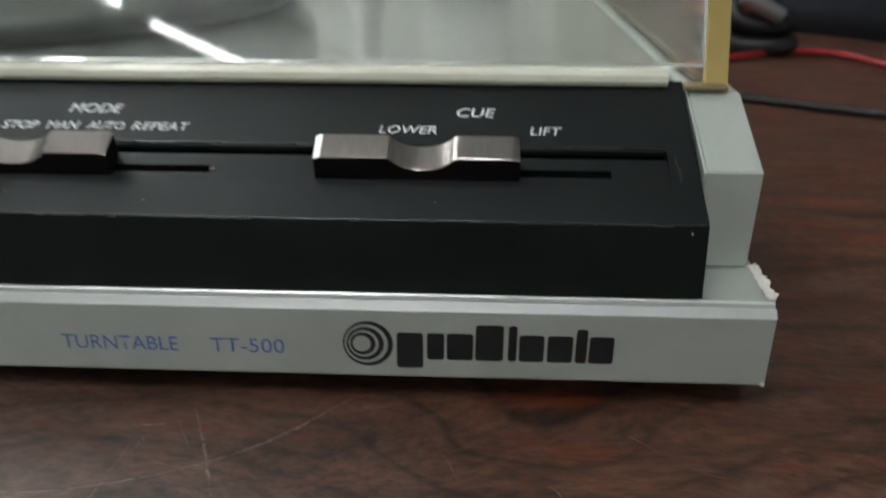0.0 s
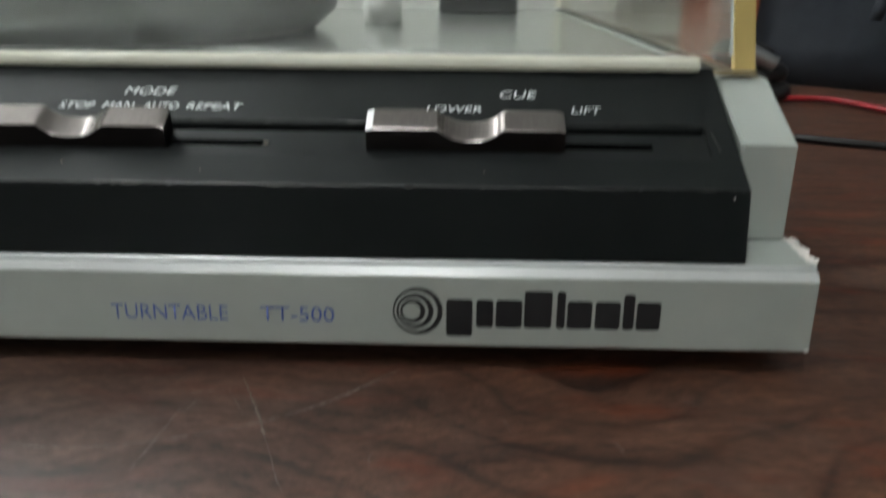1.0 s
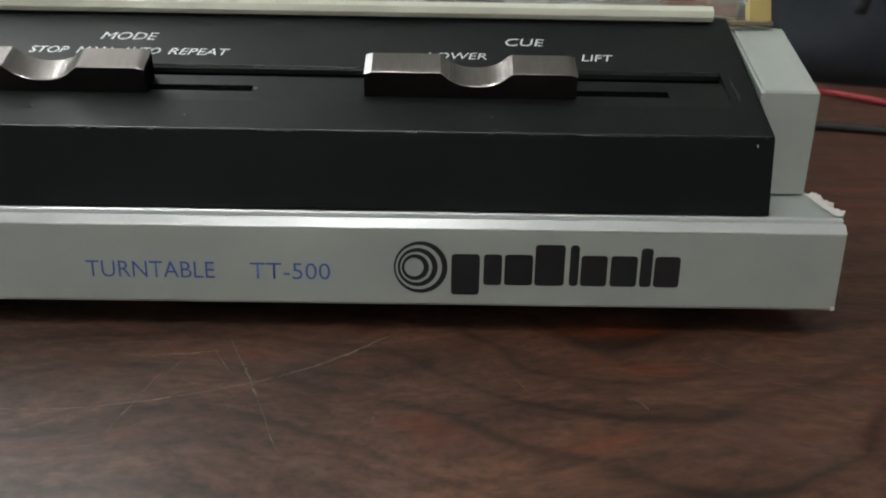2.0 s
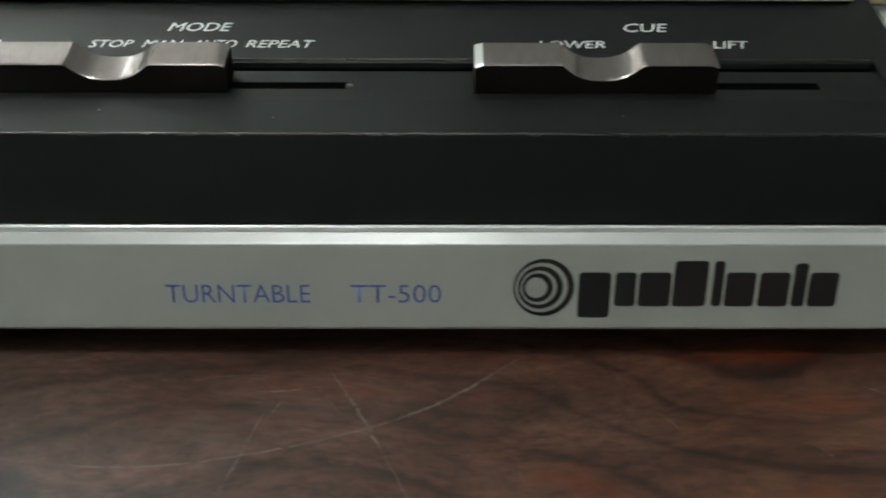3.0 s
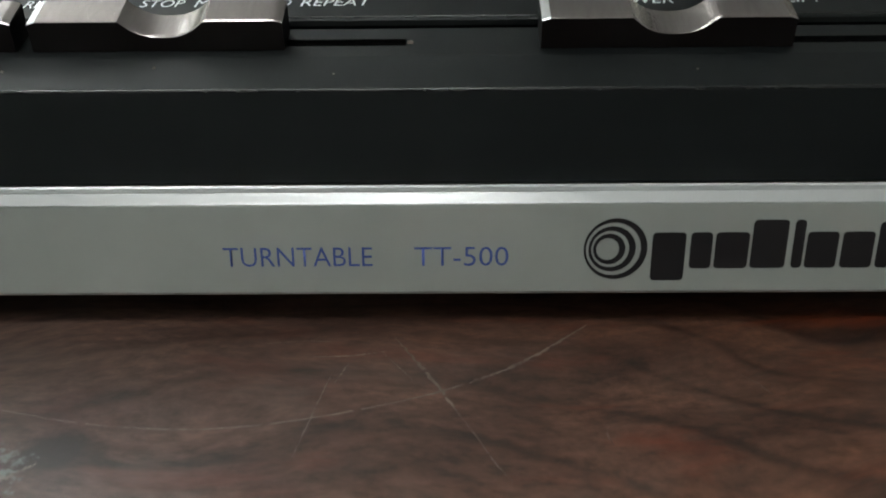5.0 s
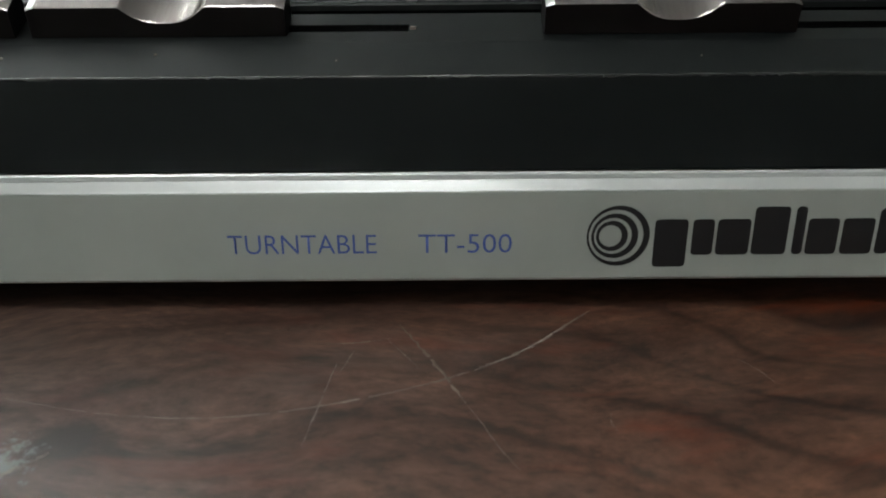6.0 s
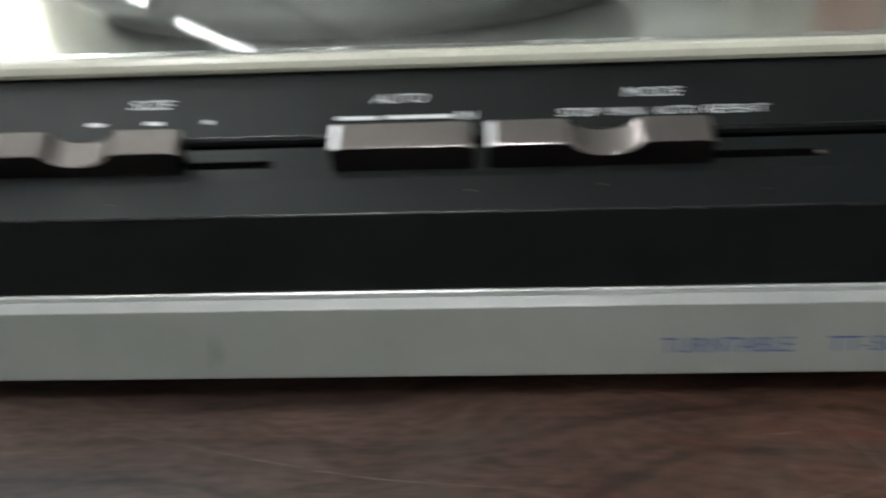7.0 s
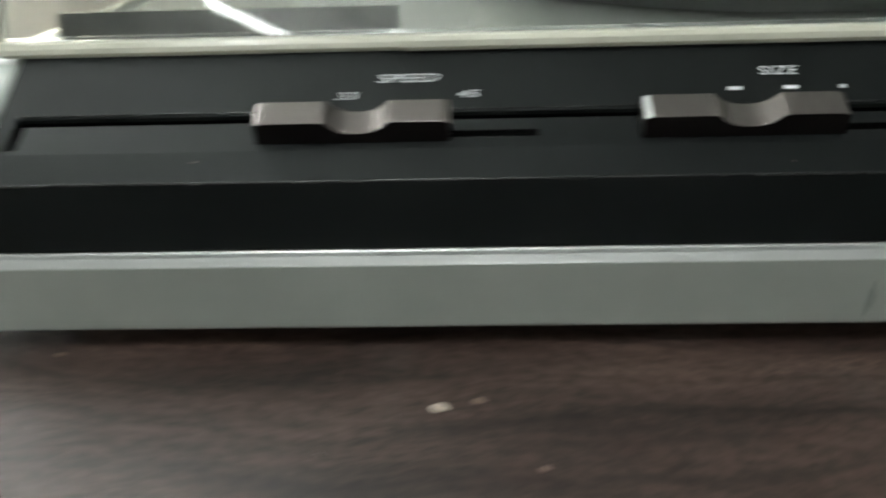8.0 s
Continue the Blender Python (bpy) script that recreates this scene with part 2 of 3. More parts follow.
ACRYLIC = material("clear_acrylic", (0.97, 0.98, 0.955), 0.015, IOR=1.49, Transmission_Weight=1.0)
# yellowed, and tinted darker for the brownish room the side panes mirror
TINTED = material("yellowed_dimmed_acrylic", (0.80, 0.75, 0.66), 0.03, IOR=1.49, Transmission_Weight=1.0)
HAZED = material("hazy_front_acrylic", (0.96, 0.97, 0.94), 0.045, IOR=1.3, Transmission_Weight=1.0, Coat_Weight=1.0, Coat_Roughness=0.01)
SMOKED = worn(material("smoked_film", (0.05, 0.05, 0.05)), (0.022, 0.024, 0.023), (0.085, 0.09, 0.086), 110, (0.08, 0.22), stretch=(0.6, 1, 1))
PALE = worn(material("pale_plastic", (0.7, 0.7, 0.68)), (0.52, 0.53, 0.51), (0.58, 0.59, 0.57), 30, (0.3, 0.4))
SMUDGE = worn(material("grey_smudge", (0.2, 0.2, 0.2), Alpha=0.28), (0.12, 0.125, 0.12), (0.2, 0.205, 0.2), 400, (0.5, 0.7))
CHROME = material("chrome", (0.38, 0.38, 0.39), 0.3, 1.0)
WOOD = rosewood()
SCRATCH = worn(material("scratched_laminate", (0.2, 0.16, 0.13)), (0.11, 0.078, 0.062), (0.235, 0.20, 0.17), 300, (0.5, 0.7))
SCORE = worn(material("score_line", (0.2, 0.16, 0.13), Alpha=0.72), (0.13, 0.10, 0.085), (0.30, 0.255, 0.22), 420, (0.5, 0.7))
CHIP = material("torn_flake", (0.75, 0.72, 0.68), 0.7)
CRUMB = worn(material("crumb", (0.6, 0.5, 0.42)), (0.50, 0.40, 0.33), (0.72, 0.64, 0.56), 500, (0.6, 0.8))
BROWN_CRUMB = worn(material("brown_crumb", (0.25, 0.17, 0.13)), (0.17, 0.115, 0.09), (0.30, 0.21, 0.17), 500, (0.6, 0.8))
RED = worn(material("red_cable", (0.5, 0.02, 0.03)), (0.27, 0.010, 0.016), (0.36, 0.022, 0.03), 90, (0.3, 0.4))
CABLE = material("black_cable", (0.012, 0.012, 0.013), 0.4)
NAVY = worn(material("navy_fabric", (0.02, 0.025, 0.035)), (0.014, 0.019, 0.027), (0.032, 0.039, 0.050), 25, (0.45, 0.65), 0.3, 900)
RUST = worn(material("rust_card", (0.28, 0.08, 0.03)), (0.24, 0.065, 0.022), (0.32, 0.095, 0.035), 30, (0.4, 0.6))
WALL = worn(material("pale_wall", (0.6, 0.6, 0.58)), (0.72, 0.735, 0.71), (0.79, 0.80, 0.78), 4, (0.7, 0.85), 0.15, 300)
FLOOR = worn(material("grey_floor", (0.2, 0.19, 0.18)), (0.15, 0.145, 0.14), (0.22, 0.21, 0.20), 6, (0.35, 0.55))
GLOW = bpy.data.materials.new("tube_glow")
GLOW.use_nodes = True
gb = GLOW.node_tree.nodes["Principled BSDF"]
gb.inputs["Emission Color"].default_value = (0.94, 1.0, 1.01, 1)
gb.inputs["Emission Strength"].default_value = TUBE_GLOW
GLOW_DIM = GLOW.copy()
GLOW_DIM.node_tree.nodes["Principled BSDF"].inputs["Emission Strength"].default_value = TUBE_GLOW * 0.32
GLOW_MID = GLOW.copy()
GLOW_MID.node_tree.nodes["Principled BSDF"].inputs["Emission Strength"].default_value = TUBE_GLOW * 0.75
GLOW_STRONG = GLOW.copy()
GLOW_STRONG.node_tree.nodes["Principled BSDF"].inputs["Emission Strength"].default_value = TUBE_GLOW * 1.15

# glow for the sheet behind the added window
DAYLIGHT = GLOW.copy()
DAYLIGHT.name = "added_sky_glow"
DAYLIGHT.node_tree.nodes["Principled BSDF"].inputs["Emission Strength"].default_value = SKY_GLOW


# ---- mesh helpers ----
def part(name, bm, mat, parent=None, label="", smooth=False):
    bmesh.ops.recalc_face_normals(bm, faces=bm.faces)
    me = bpy.data.meshes.new(name)
    bm.to_mesh(me)
    bm.free()
    me.materials.append(mat)
    if smooth:
        for p in me.polygons:
            p.use_smooth = True
    ob = new(name, me)
    ob.parent = parent
    if label:
        tagged(ob, label)
    return ob


def thing(name, at, label, category, group="", kind=""):
    ob = new(name)
    ob.location = at
    return tagged(ob, label, category, group, kind)


def prism(bm, prof, x0, x1, caps=(True, True)):
    """A profile in y, z drawn out along x."""
    a = [bm.verts.new((x0, y, z)) for y, z in prof]
    b = [bm.verts.new((x1, y, z)) for y, z in prof]
    n = len(prof)
    for i in range(n):
        bm.faces.new((a[i], a[(i + 1) % n], b[(i + 1) % n], b[i]))
    if caps[0]:
        bm.faces.new(a)
    if caps[1]:
        bm.faces.new(b)


def box(bm, x0, x1, y0, y1, z0, z1, bevel=0.0):
    vs = [bm.verts.new((x, y, z)) for x in (x0, x1) for y in (y0, y1) for z in (z0, z1)]
    fs = [bm.faces.new([vs[i] for i in q]) for q in ((0, 1, 3, 2), (4, 6, 7, 5), (0, 4, 5, 1), (2, 3, 7, 6), (0, 2, 6, 4), (1, 5, 7, 3))]
    if bevel:
        es = list({e for f in fs for e in f.edges})
        bmesh.ops.bevel(bm, geom=es, offset=bevel, segments=2, affect="EDGES", profile=0.6)


def lathe(bm, prof, centre, steps=48):
    """Radius and height pairs turned about an upright axis; closed at both ends."""
    rings = []
    for r, z in prof:
        rings.append([bm.verts.new((centre[0] + r * math.cos(2 * math.pi * i / steps), centre[1] + r * math.sin(2 * math.pi * i / steps), centre[2] + z)) for i in range(steps)])
    for a, b in zip(rings, rings[1:]):
        for i in range(steps):
            bm.faces.new((a[i], a[(i + 1) % steps], b[(i + 1) % steps], b[i]))
    bm.faces.new(rings[0])
    bm.faces.new(rings[-1])


def smooth_path(points, per=8):
    """A Catmull-Rom line through the points."""
    ps = [Vector(p) for p in points]
    ps = [2 * ps[0] - ps[1]] + ps + [2 * ps[-1] - ps[-2]]
    out = []
    for a, b, c, d in zip(ps, ps[1:], ps[2:], ps[3:]):
        for k in range(per):
            t = k / per
            out.append(0.5 * (2 * b + (c - a) * t + (2 * a - 5 * b + 4 * c - d) * t * t + (3 * b - 3 * c + d - a) * t ** 3))
    out.append(ps[-2])
    return out


def hose(bm, points, radius, sides=10, per=8):
    line = smooth_path(points, per)
    rings = []
    for i, p in enumerate(line):
        d = (line[min(i + 1, len(line) - 1)] - line[max(i - 1, 0)]).normalized()
        u = d.cross(Vector((0, 0, 1)))
        u = u.normalized() if u.length > 1e-6 else Vector((1, 0, 0))
        v = u.cross(d)
        rings.append([bm.verts.new(p + radius * (math.cos(2 * math.pi * k / sides) * u + math.sin(2 * math.pi * k / sides) * v)) for k in range(sides)])
    for a, b in zip(rings, rings[1:]):
        for k in range(sides):
            bm.faces.new((a[k], a[(k + 1) % sides], b[(k + 1) % sides], b[k]))
    bm.faces.new(rings[0])
    bm.faces.new(rings[-1])


def lettering(text, x0, x1, height, place, mat, parent, slant=0.0, label="", weight=0.0):
    """Raised print between x0 and x1 with that capital height; place turns (x, up) on a face into a point of it."""
    cu = bpy.data.curves.new("lettering", "FONT")
    cu.body, cu.size, cu.shear, cu.resolution_u, cu.offset = text, 1.0, slant, 3, weight
    tmp = new("lettering_source", cu)
    bpy.context.view_layer.update()
    me = bpy.data.meshes.new_from_object(tmp.evaluated_get(bpy.context.evaluated_depsgraph_get()))
    bpy.data.objects.remove(tmp)
    xs, ys = [v.co.x for v in me.vertices], [v.co.y for v in me.vertices]
    lo, hi, top = min(xs), max(xs), max(ys)
    low = min(ys)
    for v in me.vertices:
        v.co = Vector(place(x0 + (v.co.x - lo) / (hi - lo) * (x1 - x0), (v.co.y - low) / (top - low) * height))
    me.materials.clear()
    me.materials.append(mat)
    ob = new("lettering", me)
    ob.parent = parent
    if label:
        tagged(ob, label)
    return ob


# ---- the room ----
TABLE = 0.0008
FLOOR_Z, CEIL_Z = -0.75, 1.85
X0, X1, Y0, Y1 = -2.6, 2.2, -4.2, 2.0


def slab(name, x0, x1, y0, y1, z0, z1, mat, label, category):
    bm = bmesh.new()
    box(bm, x0, x1, y0, y1, z0, z1)
    return tagged(part(name, bm, mat), label, category, kind="structure")


slab("floor", X0 - 0.1, X1 + 0.1, Y0 - 0.1, Y1 + 0.1, FLOOR_Z - 0.1, FLOOR_Z, FLOOR, "plain grey floor under the table", "floor")
slab("ceiling", X0 - 0.1, X1 + 0.1, Y0 - 0.1, Y1 + 0.1, CEIL_Z, CEIL_Z + 0.1, WALL, "plain pale ceiling with strip lamps", "ceiling")
WX0, WX1, WZ0, WZ1 = -2.55, -1.15, 0.10, 1.75
bm = bmesh.new()
box(bm, X0, WX0, Y1, Y1 + 0.1, FLOOR_Z, CEIL_Z)
box(bm, WX1, X1, Y1, Y1 + 0.1, FLOOR_Z, CEIL_Z)
box(bm, WX0, WX1, Y1, Y1 + 0.1, FLOOR_Z, WZ0)
box(bm, WX0, WX1, Y1, Y1 + 0.1, WZ1, CEIL_Z)
tagged(part("wall_north", bm, WALL), "plain pale painted wall with an added bright window", "wall", kind="structure")
slab("wall_south", X0, X1, Y0 - 0.1, Y0, FLOOR_Z, CEIL_Z, WALL, "plain pale painted wall", "wall")
slab("wall_west", X0 - 0.1, X0, Y0 - 0.1, Y1 + 0.1, FLOOR_Z, CEIL_Z, WALL, "plain pale painted wall", "wall")
slab("wall_east", X1, X1 + 0.1, Y0 - 0.1, Y1 + 0.1, FLOOR_Z, CEIL_Z, WALL, "plain pale painted wall", "wall")


# an added, unseen window that brightens the lid and deck from the left
window = thing("added_window", ((WX0 + WX1) / 2, Y1, WZ0), "added unseen white-framed window with bright overcast daylight", "window", kind="structure")
WW, WH, FR = (WX1 - WX0) / 2, WZ1 - WZ0, 0.045
bm = bmesh.new()
for x0, x1, z0, z1 in ((-WW, -WW + FR, 0, WH), (WW - FR, WW, 0, WH), (-WW + FR, WW - FR, 0, FR), (-WW + FR, WW - FR, WH - FR, WH), (-FR / 2, FR / 2, FR, WH - FR)):
    box(bm, x0, x1, 0.02, 0.07, z0, z1, 0.003)
part("window_frame", bm, PALE, window, "white painted frame")
for x0, x1 in ((-WW + FR, -FR / 2), (FR / 2, WW - FR)):
    bm = bmesh.new()
    box(bm, x0, x1, 0.043, 0.047, FR, WH - FR)
    pane = part("pane", bm, ACRYLIC, window, "clear pane")
    pane.visible_shadow = False
bm = bmesh.new()
box(bm, -WW - 0.03, WW + 0.03, -0.06, 0.019, -0.025, -0.001, 0.004)
part("window_sill", bm, PALE, window, "white sill")
bm = bmesh.new()
box(bm, WX0 - 1.2, WX1 + 1.2, Y1 + 0.9, Y1 + 0.92, WZ0 - 1.0, WZ1 + 1.4)
tagged(part("backdrop", bm, DAYLIGHT), "plain glowing overcast sky outside the added window", "sky", kind="structure")


def strip_lamp(a, b, glow=GLOW):
    """A bare fluorescent tube in a shallow batten on the ceiling."""
    a, b = Vector(a), Vector(b)
    mid, d = (a + b) / 2, b - a
    ob = thing("strip_lamp", mid, "unseen bare white fluorescent tube lamp on the ceiling, placed for light and reflections", "lamp", "ceiling lamps")
    ob.rotation_euler = (0, 0, math.atan2(d.y, d.x))
    h = d.length / 2
    bm = bmesh.new()
    box(bm, -h - 0.03, h + 0.03, -0.03, 0.03, CEIL_Z - mid.z - 0.045, CEIL_Z - mid.z - 0.001, 0.004)
    part("batten", bm, PALE, ob)
    bm = bmesh.new()
    hose(bm, [(-h, 0, 0), (0, 0, 0), (h, 0, 0)], 0.016, 12, 2)
    part("tube", bm, glow, ob, "glowing white tube")
    for s in (-1, 1):
        bm = bmesh.new()
        box(bm, s * (h + 0.012) - 0.012, s * (h + 0.012) + 0.012, -0.02, 0.02, -0.02, CEIL_Z - mid.z - 0.046, 0.003)
        part("end_cap", bm, PALE, ob)


TUBE_Z = 1.56
# the tube mirrored as a streak in the lid
strip_lamp((-1.06, -2.12, TUBE_Z), (-0.21, -3.04, TUBE_Z), GLOW_DIM)
# short tube standing in for a small blob mirrored in the lid
strip_lamp((-1.12, -2.01, TUBE_Z), (-1.19, -1.93, TUBE_Z), GLOW_DIM)
# unseen tube added by guess, to brighten knob ends and deck
strip_lamp((-2.15, 1.08, TUBE_Z), (-1.20, 1.68, TUBE_Z), GLOW_STRONG)
# unseen tube added overhead, to light the ledge and table
strip_lamp((-0.72, -0.02, TUBE_Z), (0.20, -0.84, TUBE_Z))
# unseen tube placed by the sheen on knobs and panel
strip_lamp((-1.45, 0.60, TUBE_Z), (-0.65, 1.25, TUBE_Z), GLOW_MID)

# ---- the table ----
table = thing("table", (0, 0, 0), "dark rosewood laminate table with a scratched top", "table")
bm = bmesh.new()
box(bm, -0.95, 1.05, -0.30, 0.90, TABLE - 0.028, TABLE, 0.002)
part("tabletop", bm, WOOD, table, "dark reddish-brown wavy wood grain, scratched")
for sx in (-0.9, 1.0):
    for sy in (-0.25, 0.85):
        bm = bmesh.new()
        box(bm, sx - 0.025, sx + 0.025, sy - 0.025, sy + 0.025, FLOOR_Z, TABLE - 0.0285, 0.003)
        part("leg", bm, CABLE, table)


def scratch(points, width, seed):
    """A thin ragged score, thickest in its middle, raised a hair from the laminate."""
    rnd = random.Random(seed)
    line = smooth_path([(x, y, TABLE) for x, y in points], 14)
    bm = bmesh.new()
    n = len(line)
    rows = []
    for i, p in enumerate(line):
        d = (line[min(i + 1, n - 1)] - line[max(i - 1, 0)]).normalized()
        s = Vector((-d.y, d.x, 0))
        w = width * (0.25 + 0.75 * math.sin(math.pi * (i + 0.5) / n)) * rnd.uniform(0.35, 1.25)
        j = rnd.uniform(-0.25, 0.25) * width
        rows.append([bm.verts.new(p + s * (j + k * w / 2) + Vector((0, 0, h))) for k, h in ((-1, 0.00001), (0, 0.00006), (1, 0.00001))])
    for a, b in zip(rows, rows[1:]):
        if rnd.random() < 0.95:
            for k in (0, 1):
                bm.faces.new((a[k], a[k + 1], b[k + 1], b[k]))
    part("scratch", bm, SCORE, table, "pale thin scratch")


scratch([(0.0438, -0.0228), (0.0611, -0.0271), (0.0763, -0.0284), (0.0904, -0.026), (0.1052, -0.0207), (0.1175, -0.0135), (0.1312, 0.0)], 0.00028, 1)
scratch([(0.1000, -0.0043), (0.1034, -0.011), (0.1075, -0.0197), (0.1100, -0.0255)], 0.0006, 2)
scratch([(0.1100, -0.0255), (0.1120, -0.030), (0.1139, -0.0348), (0.1160, -0.0388)], 0.00016, 3)
scratch([(0.0880, -0.0102), (0.0940, -0.0098), (0.0990, -0.0085)], 0.00035, 4)
scratch([(0.0915, -0.0150), (0.0905, -0.025), (0.0896, -0.0342)], 0.00025, 5)
scratch([(0.0936, -0.0120), (0.0930, -0.0147), (0.0922, -0.018)], 0.00025, 6)
scratch([(-0.0425, -0.0056), (-0.0157, -0.0122), (0.0164, -0.0198), (0.0438, -0.0228)], 0.00035, 7)
scratch([(0.0985, -0.009), (0.1010, -0.013), (0.1035, -0.017)], 0.00022, 8)
scratch([(0.0800, -0.0060), (0.0860, -0.0052), (0.0900, -0.0056)], 0.00022, 9)
scratch([(0.0540, -0.0400), (0.0570, -0.0375), (0.0590, -0.0350)], 0.0008, 10)
scratch([(0.0490, -0.0430), (0.0510, -0.0395), (0.0530, -0.0370)], 0.0010, 11)
scratch([(0.1120, -0.0170), (0.1175, -0.0135), (0.1240, -0.0075), (0.1312, 0.0)], 0.0007, 14)
scratch([(0.1035, -0.0214), (0.1070, -0.0200), (0.1105, -0.0179)], 0.0005, 16)
scratch([(0.1500, -0.0150), (0.1520, -0.0180), (0.1530, -0.0210)], 0.00022, 12)
scratch([(0.1700, -0.0230), (0.1715, -0.0250), (0.1722, -0.0280)], 0.00025, 13)


rnd = random.Random(21)
for k in range(12):
    x, y, a, l = rnd.uniform(-0.17, 0.2), rnd.uniform(-0.055, -0.006), rnd.uniform(0, math.pi), rnd.uniform(0.002, 0.009)
    dx, dy = math.cos(a) * l / 2, math.sin(a) * l / 2
    scratch([(x - dx, y - dy), (x + rnd.uniform(-0.0004, 0.0004), y), (x + dx, y + dy)], rnd.uniform(0.00010, 0.0002), 100 + k)


def crumb(x, y, size, seed, label, mat=None):
    bm = bmesh.new()
    bmesh.ops.create_icosphere(bm, subdivisions=2, radius=1)
    for v in bm.verts:
        k = 1 + 0.35 * noise.noise(v.co * 1.7 + Vector((seed, 0, 0)))
        v.co = Vector((x + v.co.x * k * size, y + v.co.y * k * size * 0.6, TABLE + max(0.0, (v.co.z * k * 0.5 + 0.42)) * size * 0.55))
    tagged(part("crumb", bm, mat or CRUMB), label, "crumb", "crumbs on the table")


crumb(-0.1025, -0.0199, 0.0019, 1, "pale dry crumb lying on the dark table")
crumb(-0.0947, -0.0178, 0.0014, 2, "small brownish crumb lying on the dark table", BROWN_CRUMB)
crumb(-0.0834, -0.0358, 0.0010, 3, "small brownish crumb lying on the dark table", BROWN_CRUMB)
crumb(-0.1873, -0.0013, 0.0011, 4, "small brownish crumb lying on the dark table", BROWN_CRUMB)

# ---- the turntable ----
turntable = thing("turntable", (0, 0, TABLE), "silver and black record player with slide controls and a clear lid", "turntable")
turntable.location = (0, 0, 0)
HALF = 0.2142

# lower plinth: leaning front, bright chamfer, a groove, a ledge
bm = bmesh.new()
PLINTH = [(0.0009, 0.0061), (0.0006, 0.0066), (0.0016, 0.0209), (0.00172, 0.0211), (0.0027, 0.0222), (0.0037, 0.0222),
          (0.0040, 0.0230), (0.0044, 0.0234), (0.0240, 0.0246), (0.3590, 0.0246), (0.3600, 0.0236), (0.3600, 0.0061)]
prism(bm, PLINTH, -HALF, HALF)
part("plinth", bm, SILVER, turntable, "silver-grey painted front with chipped corner")
# chamfer covered with a band lighter than the plinth's front
bm = bmesh.new()
prism(bm, [(0.00160, 0.02120), (0.00176, 0.02136), (0.00290, 0.02266), (0.00300, 0.02270), (0.00302, 0.0222)], -HALF - 0.0001, HALF + 0.0001)
part("front_band", bm, PALE_EDGE, turntable, "lighter narrow band along the front chamfer")
bm = bmesh.new()
prism(bm, [(0.00370, 0.0223), (0.00390, 0.02320), (0.00430, 0.02350), (0.00432, 0.0223)], -HALF - 0.0001, HALF + 0.0001)
part("ledge_edge", bm, PALE_EDGE, turntable, "thin bright edge behind the groove")

# upper body: two cheeks and the deck between them
CHEEK = [(0.0168, 0.0247), (0.0176, 0.0447), (0.0180, 0.0452), (0.0385, 0.0556), (0.3580, 0.0560), (0.3580, 0.0247)]
for a, b in ((0.2012, 0.2128), (-0.2128, -0.2012)):
    bm = bmesh.new()
    prism(bm, CHEEK, a, b)
    es = [e for e in bm.edges if abs(e.verts[0].co.x - e.verts[1].co.x) < 1e-6]
    bmesh.ops.bevel(bm, geom=es, offset=0.0005, segments=2, affect="EDGES")
    part("cheek", bm, SILVER, turntable, "silver-grey end block")
bm = bmesh.new()
box(bm, -0.2010, 0.2010, 0.0400, 0.3570, 0.0250, 0.0558, 0.0005)
part("deck", bm, DECK, turntable, "glossy pale silver deck")

# black control panel with a stepped trough along it
SLOPE = (0.0570 - 0.0380) / (0.0391 - 0.0072)


def panel_z(y):
    return 0.0380 + (y - 0.0072) * SLOPE


def on_panel(lift, y0):
    c = 1 / math.hypot(1, SLOPE)
    return lambda x, up: (x, y0 + up * c - lift * SLOPE * c, panel_z(y0 + up * c) + lift * c)


panel_low = [(0.0044, 0.0238), (0.00712, 0.03765), (0.00725, 0.03795), (0.00755, panel_z(0.00755))]
panel_back = [(0.0400, panel_z(0.0400)), (0.0400, 0.0250)]
PLAIN = panel_low + panel_back
TROUGH = panel_low + [(0.0140, panel_z(0.0140)), (0.0143, panel_z(0.0143)), (0.0217, panel_z(0.0217) - 0.0008), (0.0217, 0.0390), (0.0231, 0.0390),
                      (0.0231, panel_z(0.0231) - 0.0004), (0.0236, panel_z(0.0236))] + panel_back
bm = bmesh.new()
prism(bm, PLAIN, -0.2003, -0.1962)
prism(bm, TROUGH, -0.1962, 0.1945, (False, False))
prism(bm, PLAIN, 0.1945, 0.2003)
part("control_panel", bm, BLACK, turntable, "matt black sloping control panel")

# added rounded glossy strips for a highlight: slot's far lip, panel's front nose
bm = bmesh.new()
arc = [(0.02335 + 0.00025 * (1 - math.cos(k * math.pi / 10)), panel_z(0.02335) - 0.0002 + 0.00040 * math.sin(k * math.pi / 10)) for k in range(6)]
prism(bm, arc + [(0.0236, panel_z(0.0236) - 0.0009), (0.02338, panel_z(0.0231) - 0.0009)], -0.1961, 0.1944)
part("slot_lip", bm, GLOSS, turntable, "added glossy strip on the slot's far edge, for a highlight", smooth=False)
bm = bmesh.new()
arc = [(0.00742 - 0.00036 * math.cos(k * math.pi / 14), 0.03772 + 0.00050 * math.sin(k * math.pi / 14)) for k in range(8)]
prism(bm, arc + [(0.0076, 0.0374)], -0.2002, 0.2002)
part("front_nose", bm, GLOSS, turntable, "added glossy strip on the panel's front edge, for a highlight", smooth=False)

# black sheets lining the slot, its deep shade put into their colour
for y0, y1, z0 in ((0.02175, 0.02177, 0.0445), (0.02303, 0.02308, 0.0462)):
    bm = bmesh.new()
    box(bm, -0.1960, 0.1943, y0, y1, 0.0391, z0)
    part("slot_shade_sheet", bm, SLOT_SHADE, turntable, "black sheet on the slot's inner wall, painting its shade")

